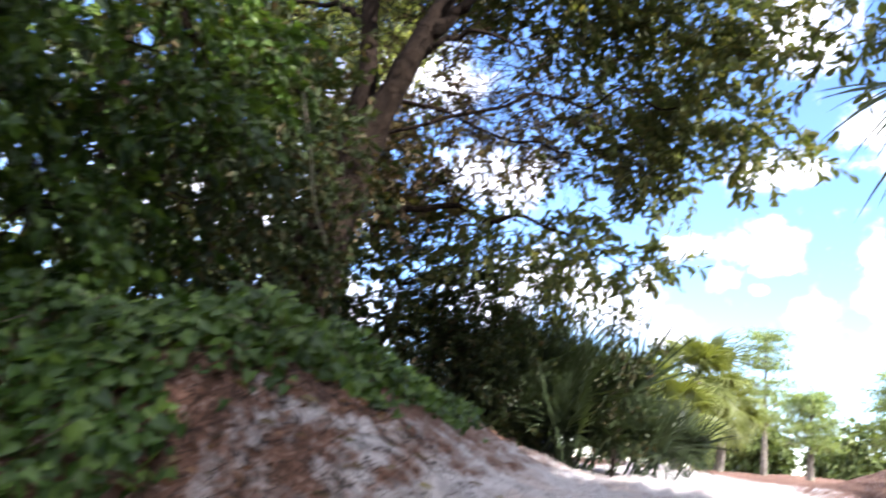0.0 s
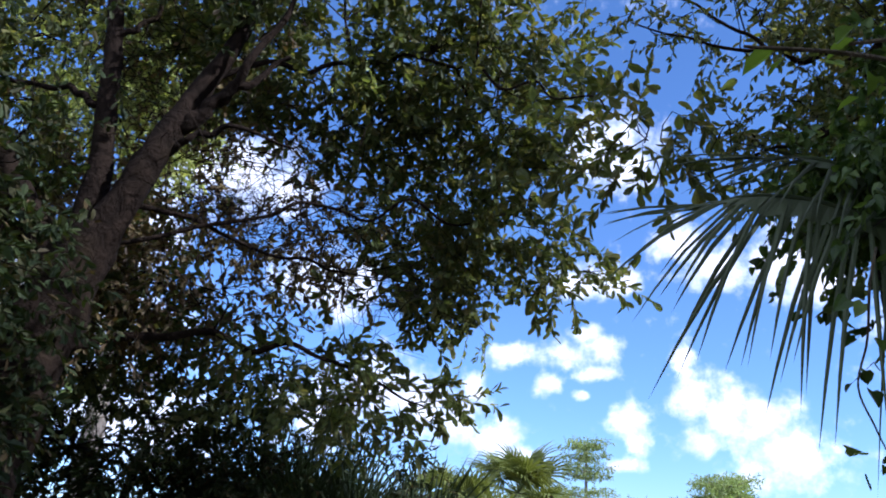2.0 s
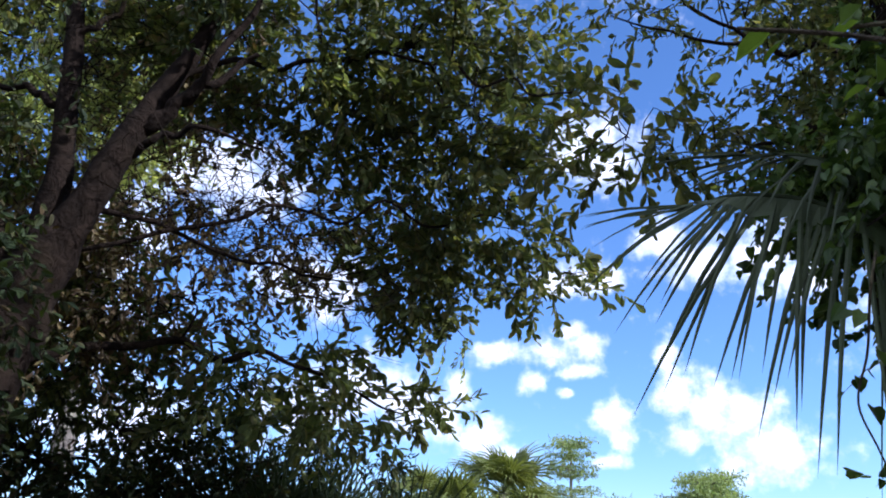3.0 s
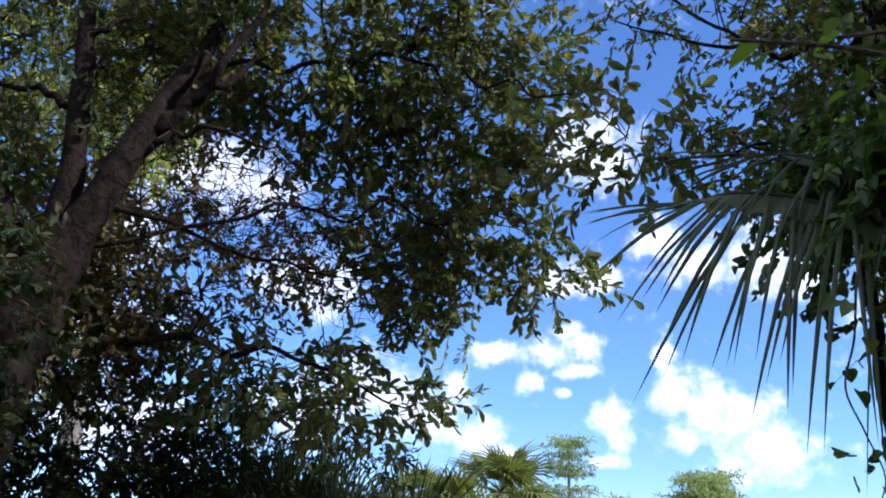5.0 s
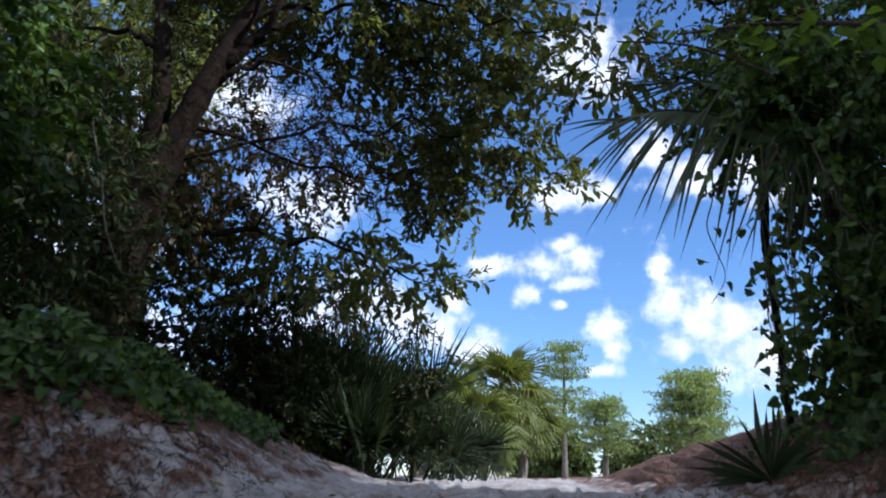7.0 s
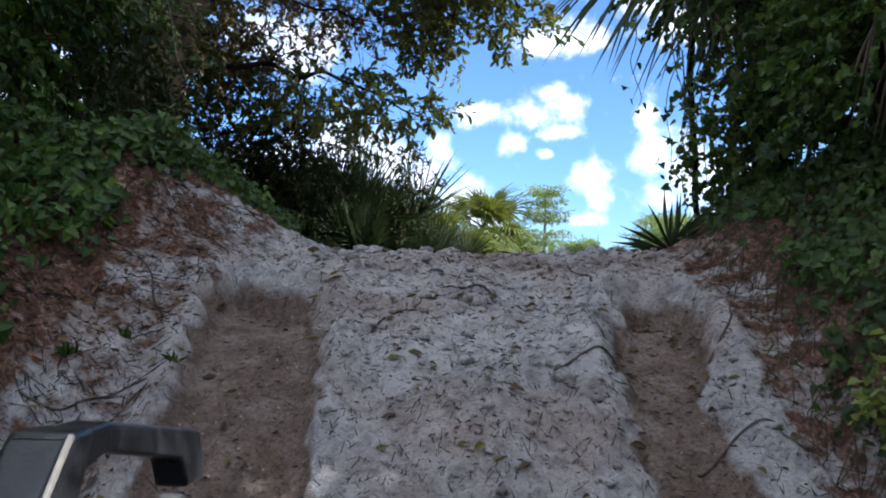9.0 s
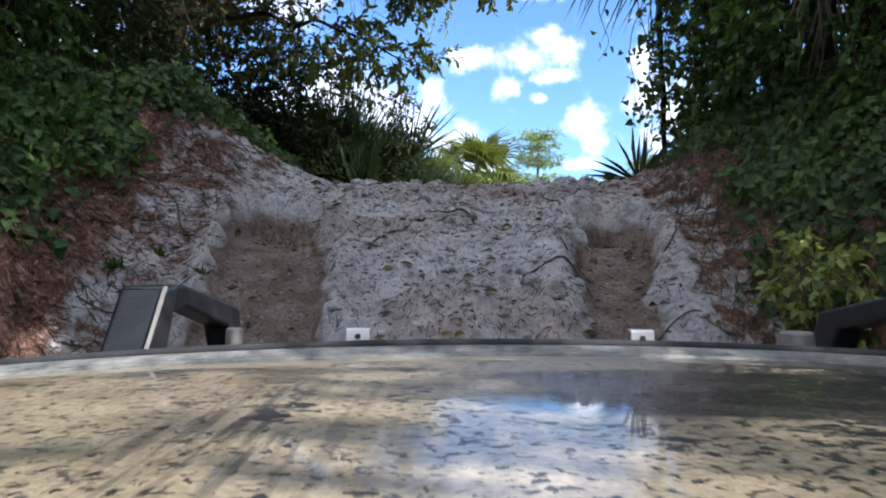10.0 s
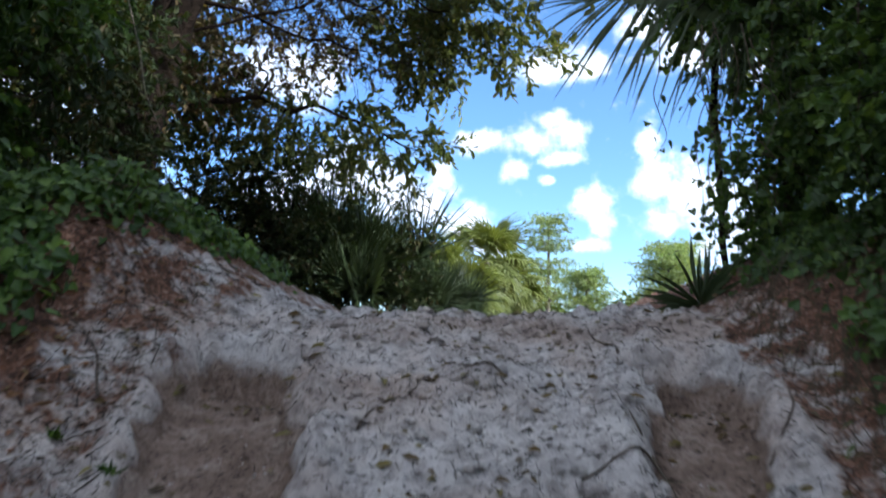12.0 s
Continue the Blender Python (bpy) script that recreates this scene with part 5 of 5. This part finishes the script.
swirl = nt.nodes.new("ShaderNodeTexNoise")
swirl.inputs["Scale"].default_value, swirl.inputs["Detail"].default_value = 0.4, 5.0
nt.links.new(where, swirl.inputs["Vector"])
push = nt.nodes.new("ShaderNodeVectorMath")
push.operation = "MULTIPLY_ADD"
push.inputs[1].default_value = (1.7, 1.2, 0.0)
push.inputs[2].default_value = (-0.85, -0.6, 0.0)
nt.links.new(swirl.outputs["Color"], push.inputs[0])
moved = nt.nodes.new("ShaderNodeVectorMath")
moved.operation = "ADD"
nt.links.new(where, moved.inputs[0])
nt.links.new(push.outputs[0], moved.inputs[1])


def soft_max(a, b):
    n = nt.nodes.new("ShaderNodeMath")
    n.operation = "SMOOTH_MAX"
    nt.links.new(a, n.inputs[0])
    nt.links.new(b, n.inputs[1])
    n.inputs[2].default_value = 0.55
    return n.outputs[0]


total = None
for a, e, ra, re in CLOUDS:
    sub = nt.nodes.new("ShaderNodeVectorMath")
    sub.operation = "SUBTRACT"
    sub.inputs[1].default_value = (a, e, 0)
    nt.links.new(moved.outputs[0], sub.inputs[0])
    mul = nt.nodes.new("ShaderNodeVectorMath")
    mul.operation = "MULTIPLY"
    mul.inputs[1].default_value = (0.9 / ra, 0.9 / re, 0)
    nt.links.new(sub.outputs[0], mul.inputs[0])
    ln = nt.nodes.new("ShaderNodeVectorMath")
    ln.operation = "LENGTH"
    nt.links.new(mul.outputs[0], ln.inputs[0])
    f = maths(nt, "SUBTRACT", 1.0, ln.outputs["Value"])
    f = maths(nt, "MAXIMUM", f, -1.0)
    total = f if total is None else soft_max(total, f)
vec = nt.nodes.new("ShaderNodeTexCoord")
wide = nt.nodes.new("ShaderNodeTexNoise")
wide.inputs["Scale"].default_value, wide.inputs["Detail"].default_value = 0.0024, 2.0
nt.links.new(vec.outputs["Object"], wide.inputs["Vector"])
# unseen glowing clouds beyond the view, added thickly as fill light
elsewhere = maths(nt, "MULTIPLY", maths(nt, "SUBTRACT", wide.outputs["Fac"], 0.36), 5.0)
split = nt.nodes.new("ShaderNodeSeparateXYZ")
nt.links.new(where, split.inputs[0])
ahead = maths(nt, "MAXIMUM", maths(nt, "DIVIDE", maths(nt, "ABSOLUTE", split.outputs["X"]), 44.0), maths(nt, "DIVIDE", split.outputs["Y"], 40.0))
outside = maths(nt, "MINIMUM", maths(nt, "MULTIPLY", maths(nt, "SUBTRACT", ahead, 1.0), 4.0), elsewhere)
total = maths(nt, "MAXIMUM", total, outside)
rough = maths(nt, "MULTIPLY", maths(nt, "SUBTRACT", sky_noise(0.6, 10.0), 0.52), 2.7)
body = maths(nt, "ADD", total, rough)
alpha = nt.nodes.new("ShaderNodeMapRange")
alpha.interpolation_type = "SMOOTHSTEP"
alpha.inputs["From Min"].default_value, alpha.inputs["From Max"].default_value = -0.42, 0.85
nt.links.new(body, alpha.inputs["Value"])
em = nt.nodes.new("ShaderNodeEmission")
nt.links.new(ramp(nt, sky_noise(0.42, 6.0), [(0.36, (0.60, 0.64, 0.72)), (0.62, (1.0, 0.985, 0.96))]), em.inputs["Color"])
em.inputs["Strength"].default_value = 0.98
tr = nt.nodes.new("ShaderNodeBsdfTransparent")
ms = nt.nodes.new("ShaderNodeMixShader")
nt.links.new(alpha.outputs["Result"], ms.inputs["Fac"])
nt.links.new(tr.outputs[0], ms.inputs[1])
nt.links.new(em.outputs[0], ms.inputs[2])
nt.links.new(ms.outputs[0], nt.nodes["Material Output"].inputs["Surface"])
clouds = arrays("backdrop", np.stack([cx.ravel(), cy.ravel(), cz.ravel()], 1), [cq], m)
clouds.data.attributes.new("bearing", "FLOAT_VECTOR", "POINT").data.foreach_set("vector", np.stack([np.degrees(az).ravel(), np.degrees(el).ravel(), np.zeros(az.size)], 1).astype(np.float32).ravel())
tagged(clouds, "distant white cumulus clouds in a blue sky, more added out of view as fill light", "clouds", kind="structure")


# ---- the off-road vehicle at the foot of the step ----
def bevelled(bm, width, segments=2):
    bmesh.ops.bevel(bm, geom=bm.edges[:], offset=width, segments=segments, affect="EDGES", profile=0.6)
    return bm


def box(sx, sy, sz, at=(0, 0, 0), bevel=0.0):
    bm = bmesh.new()
    bmesh.ops.create_cube(bm, size=1.0, matrix=Matrix.LocRotScale(at, None, (sx, sy, sz)))
    return bevelled(bm, bevel) if bevel else bm


def solid(profile, x0, x1, bevel=0.0):
    """A side profile of (y, z) points pulled out from x0 to x1."""
    bm = bmesh.new()
    a = [bm.verts.new((x0, y, z)) for y, z in profile]
    b = [bm.verts.new((x1, y, z)) for y, z in profile]
    bm.faces.new(a)
    bm.faces.new(b[::-1])
    for i in range(len(a)):
        j = (i + 1) % len(a)
        bm.faces.new((a[i], a[j], b[j], b[i]))
    bmesh.ops.recalc_face_normals(bm, faces=bm.faces)
    return bevelled(bm, bevel) if bevel else bm


# the vehicle's own axes: x to its right, y ahead, origin on the ground under the foot of the windscreen
CAR_X, CAR_Y = 0.20, -1.92
car_lean = pose(0, 0, 0, 0.8)
car = thing("offroad_vehicle", "dusty dark off-road vehicle facing the sand step", "vehicle", (CAR_X, CAR_Y, 0.0))
car.rotation_euler = car_lean.to_euler()


def hood_z(x, y):
    """The bonnet's top: crowned across, falling gently ahead."""
    return 1.270 - 0.022 * (x / 0.8) ** 2 + 0.012 * (1 - y / 1.7) - 0.010 * smooth(np.asarray(y), 1.5, 1.72)


hx, hy = np.linspace(-1.16, 1.16, 80), np.linspace(-0.05, 1.72, 60)
HX, HY = np.meshgrid(hx, hy)
front = 1.0 - 0.022 * (HX / 0.8) ** 2
HYc = HY * front
HZ = hood_z(HX, HY) + 0.006 * np.exp(-((np.abs(HX) - 0.42) / 0.05) ** 2) * (1 - smooth(HY, 1.2, 1.6))
hi = np.arange(HX.size).reshape(HX.shape)
hq = np.stack([hi[:-1, :-1], hi[:-1, 1:], hi[1:, 1:], hi[1:, :-1]], -1).reshape(-1, 4)
hood = arrays("hood", np.stack([HX.ravel(), HYc.ravel(), HZ.ravel()], 1), [hq], HOOD, car, smooth=True)
tagged(hood, "glossy dark hood under dried beige dust and mud specks")
gx_, gy_ = HX.ravel(), HY.ravel()
# first mask places the painted tree reflection; the others are dirt and smears
wear_and_reflect = {"tree_reflection": smooth(gx_, -0.35, 0.10) * smooth(gy_, 0.92, 1.06) * (1 - smooth(gy_, 1.36, 1.46)) * 1.25,
        "dirt": 1.5 * smooth(gx_, -0.05, 0.45),
        "smear": 0.72 * np.exp(-((gx_ + 0.42) / 0.14) ** 2) * smooth(gy_, 0.5, 0.75) * (1 - smooth(gy_, 1.2, 1.35))}
for key, vals in wear_and_reflect.items():
    hood.data.attributes.new(key, "FLOAT", "POINT").data.foreach_set("value", vals.astype(np.float32))
thick = hood.modifiers.new("thickness", "SOLIDIFY")
thick.thickness, thick.offset = 0.02, -1.0

lx = np.linspace(-1.18, 1.18, 86)
lip_pts = np.stack([lx, 1.755 * (1 - 0.022 * (lx / 0.8) ** 2), hood_z(lx, np.full_like(lx, 1.72)) + 0.002], 1)
prof = [(-0.052, -0.03), (-0.047, 0.001), (-0.030, 0.005), (-0.026, 0.002), (-0.021, 0.007), (-0.006, 0.013), (0.010, 0.014), (0.020, 0.008), (0.026, -0.03)]
V = np.stack([lip_pts + np.array([0, dy, dz]) for dy, dz in prof], 1).reshape(-1, 3)
k = len(prof)
li = np.arange(len(lx) * k).reshape(len(lx), k)
lq = np.stack([li[:-1, :], np.roll(li, -1, 1)[:-1, :], np.roll(li, -1, 1)[1:, :], li[1:, :]], -1).reshape(-1, 4)
tagged(arrays("hood_lip", V, [lq, li[0][None, ::-1], li[-1][None, :]], LIP, car, smooth=True), "scuffed grey raised front edge of the hood")
SEAL = lip_pts + np.array([0, 0.046, 0.013])
v, f = tube_arrays(SEAL[::6], np.full(len(SEAL[::6]), 0.010), 8)
tagged(arrays("seal", v, f, RUBBER, car, smooth=True), "black rubber seal along the hood edge")

for sx in (-1, 1):
    fx = 0.98 * sx
    part("fender", solid([(-0.1, 0.55), (-0.1, 1.20), (1.0, 1.20), (2.2, 1.18), (2.5, 1.08), (2.5, 0.8), (2.1, 0.95), (1.5, 0.95), (1.05, 0.55)], fx - 0.2, fx + 0.2, 0.02), PAINT, car, smooth=False)
    # a loop-shaped tie-down on each fender
    outer = [(1.72, 1.18), (1.905, 1.380), (2.07, 1.382), (2.60, 1.296), (2.66, 1.18)]
    inner = [(1.87, 1.18), (1.955, 1.315), (2.07, 1.330), (2.47, 1.252), (2.52, 1.18)]
    bm = bmesh.new()
    fx2 = 0.83 if sx < 0 else 0.895
    x_in, x_out = fx2 * sx, (fx2 + 0.075) * sx
    rings = {}
    for key, prof_pts in (("o", outer), ("i", inner)):
        for side, xx in (("a", x_in), ("b", x_out)):
            rings[key + side] = [bm.verts.new((xx, y, z)) for y, z in prof_pts]
    for i in range(4):
        for p, q in (("oa", "ob"), ("ia", "ib"), ("oa", "ia"), ("ob", "ib")):
            bm.faces.new((rings[p][i], rings[p][i + 1], rings[q][i + 1], rings[q][i]))
    for i in (0, 4):
        bm.faces.new((rings["oa"][i], rings["ob"][i], rings["ib"][i], rings["ia"][i]))
    loop = part("tie_down", bevelled(bm, 0.012, 3), BLACK, car, "black moulded loop-shaped fender tie-down")
    part("foot_block", solid([(1.714, 1.18), (1.888, 1.368), (1.908, 1.384), (2.00, 1.384), (1.965, 1.31), (1.885, 1.18)], (fx2 - 0.005) * sx, (fx2 + 0.095) * sx, 0.014), BLACK, loop, smooth=True)
    # the glint along the rear edge, built as a pale strip
    part("edge_highlight", solid([(1.711, 1.19), (1.882, 1.371), (1.898, 1.385), (1.908, 1.380), (1.894, 1.366), (1.723, 1.19)], (fx2 - 0.008) * sx, (fx2 - 0.002) * sx, 0.001), GREYCAP, loop, "pale strip painted as the edge's highlight")
    bm = bmesh.new()
    bmesh.ops.create_cone(bm, cap_ends=True, segments=24, radius1=0.042 if sx > 0 else 0.022, radius2=0.036 if sx > 0 else 0.02, depth=0.06, matrix=Matrix.Translation((-0.680 if sx < 0 else 0.56, 1.93, 1.262)))
    part("cap", bevelled(bm, 0.004, 1), GREYCAP, car, "dusty grey rounded plastic cap", smooth=False)
    bm = box(0.048, 0.004, 0.028, (0, 0, 0.014), 0.0015)
    b2 = bmesh.new()
    bmesh.ops.create_cube(b2, size=1.0, matrix=Matrix.LocRotScale((0, 0.012, 0.028), None, (0.048, 0.026, 0.003)))
    me2 = bpy.data.meshes.new("tmp")
    b2.to_mesh(me2)
    b2.free()
    bm.from_mesh(me2)
    bracket_x = -0.395 if sx < 0 else 0.19
    bracket = part("bracket", bm, SILVER, car, "bright zinc bracket with a bolt hole")
    bracket.location = (bracket_x, 1.80, 1.274)
    bm = bmesh.new()
    bmesh.ops.create_cone(bm, cap_ends=True, segments=16, radius1=0.006, radius2=0.006, depth=0.004, matrix=Matrix.Translation((0, -0.003, 0.013)) @ pose(0, 0, 0, 90))
    part("bolt_hole", bm, RUBBER, bracket)

part("body", solid([(-2.6, 0.55), (-2.6, 1.22), (-0.12, 1.24), (-0.1, 0.55)], -0.97, 0.97, 0.03), PAINT, car)
part("cabin", solid([(-2.55, 1.22), (-2.45, 1.80), (-0.75, 1.83), (-0.22, 1.24)], -0.80, 0.80, 0.05), PAINT, car)
bm = bmesh.new()
q = [bm.verts.new(c) for c in ((-0.70, -0.255, 1.30), (0.70, -0.255, 1.30), (0.66, -0.66, 1.77), (-0.66, -0.66, 1.77))]
bm.faces.new(q)
res = bmesh.ops.extrude_face_region(bm, geom=bm.faces[:])
bmesh.ops.translate(bm, verts=[e for e in res["geom"] if isinstance(e, bmesh.types.BMVert)], vec=(0, 0.012, 0.012))
part("windscreen", bm, GLASS, car, "dark tinted windscreen")
for sx in (-1, 1):
    for pane in ([(-1.30, 1.30), (-1.28, 1.70), (-0.84, 1.71), (-0.48, 1.32)], [(-2.36, 1.30), (-2.30, 1.69), (-1.40, 1.70), (-1.42, 1.30)]):
        part("side_window", solid(pane, 0.797 * sx, 0.806 * sx), GLASS, car)
part("nose_panel", solid([(1.80, 1.00), (1.80, 1.19), (2.34, 1.135), (2.36, 1.00)], -0.74, 0.74, 0.02), PAINT, car)
part("grille", box(1.5, 0.08, 0.42, (0, 2.36, 0.98), 0.02), BLACK, car)
part("bumper", box(1.8, 0.16, 0.2, (0, 2.46, 0.62), 0.03), BLACK, car)
part("engine_bay", box(1.44, 1.8, 0.5, (0, 0.88, 0.92), 0.03), BLACK, car)
for wx in (-0.84, 0.84):
    for wy in (1.25, -1.65):
        bm = bmesh.new()
        bmesh.ops.create_cone(bm, cap_ends=True, segments=36, radius1=0.40, radius2=0.40, depth=0.27, matrix=Matrix.Translation((wx, wy, 0.40)) @ pose(0, 0, 0, 0, 90))
        wheel = part("wheel", bevelled(bm, 0.03), RUBBER, car)
        bm = bmesh.new()
        bmesh.ops.create_cone(bm, cap_ends=True, segments=24, radius1=0.22, radius2=0.22, depth=0.285, matrix=Matrix.Translation((wx, wy, 0.40)) @ pose(0, 0, 0, 0, 90))
        part("rim", bevelled(bm, 0.01, 1), GREYCAP, wheel)
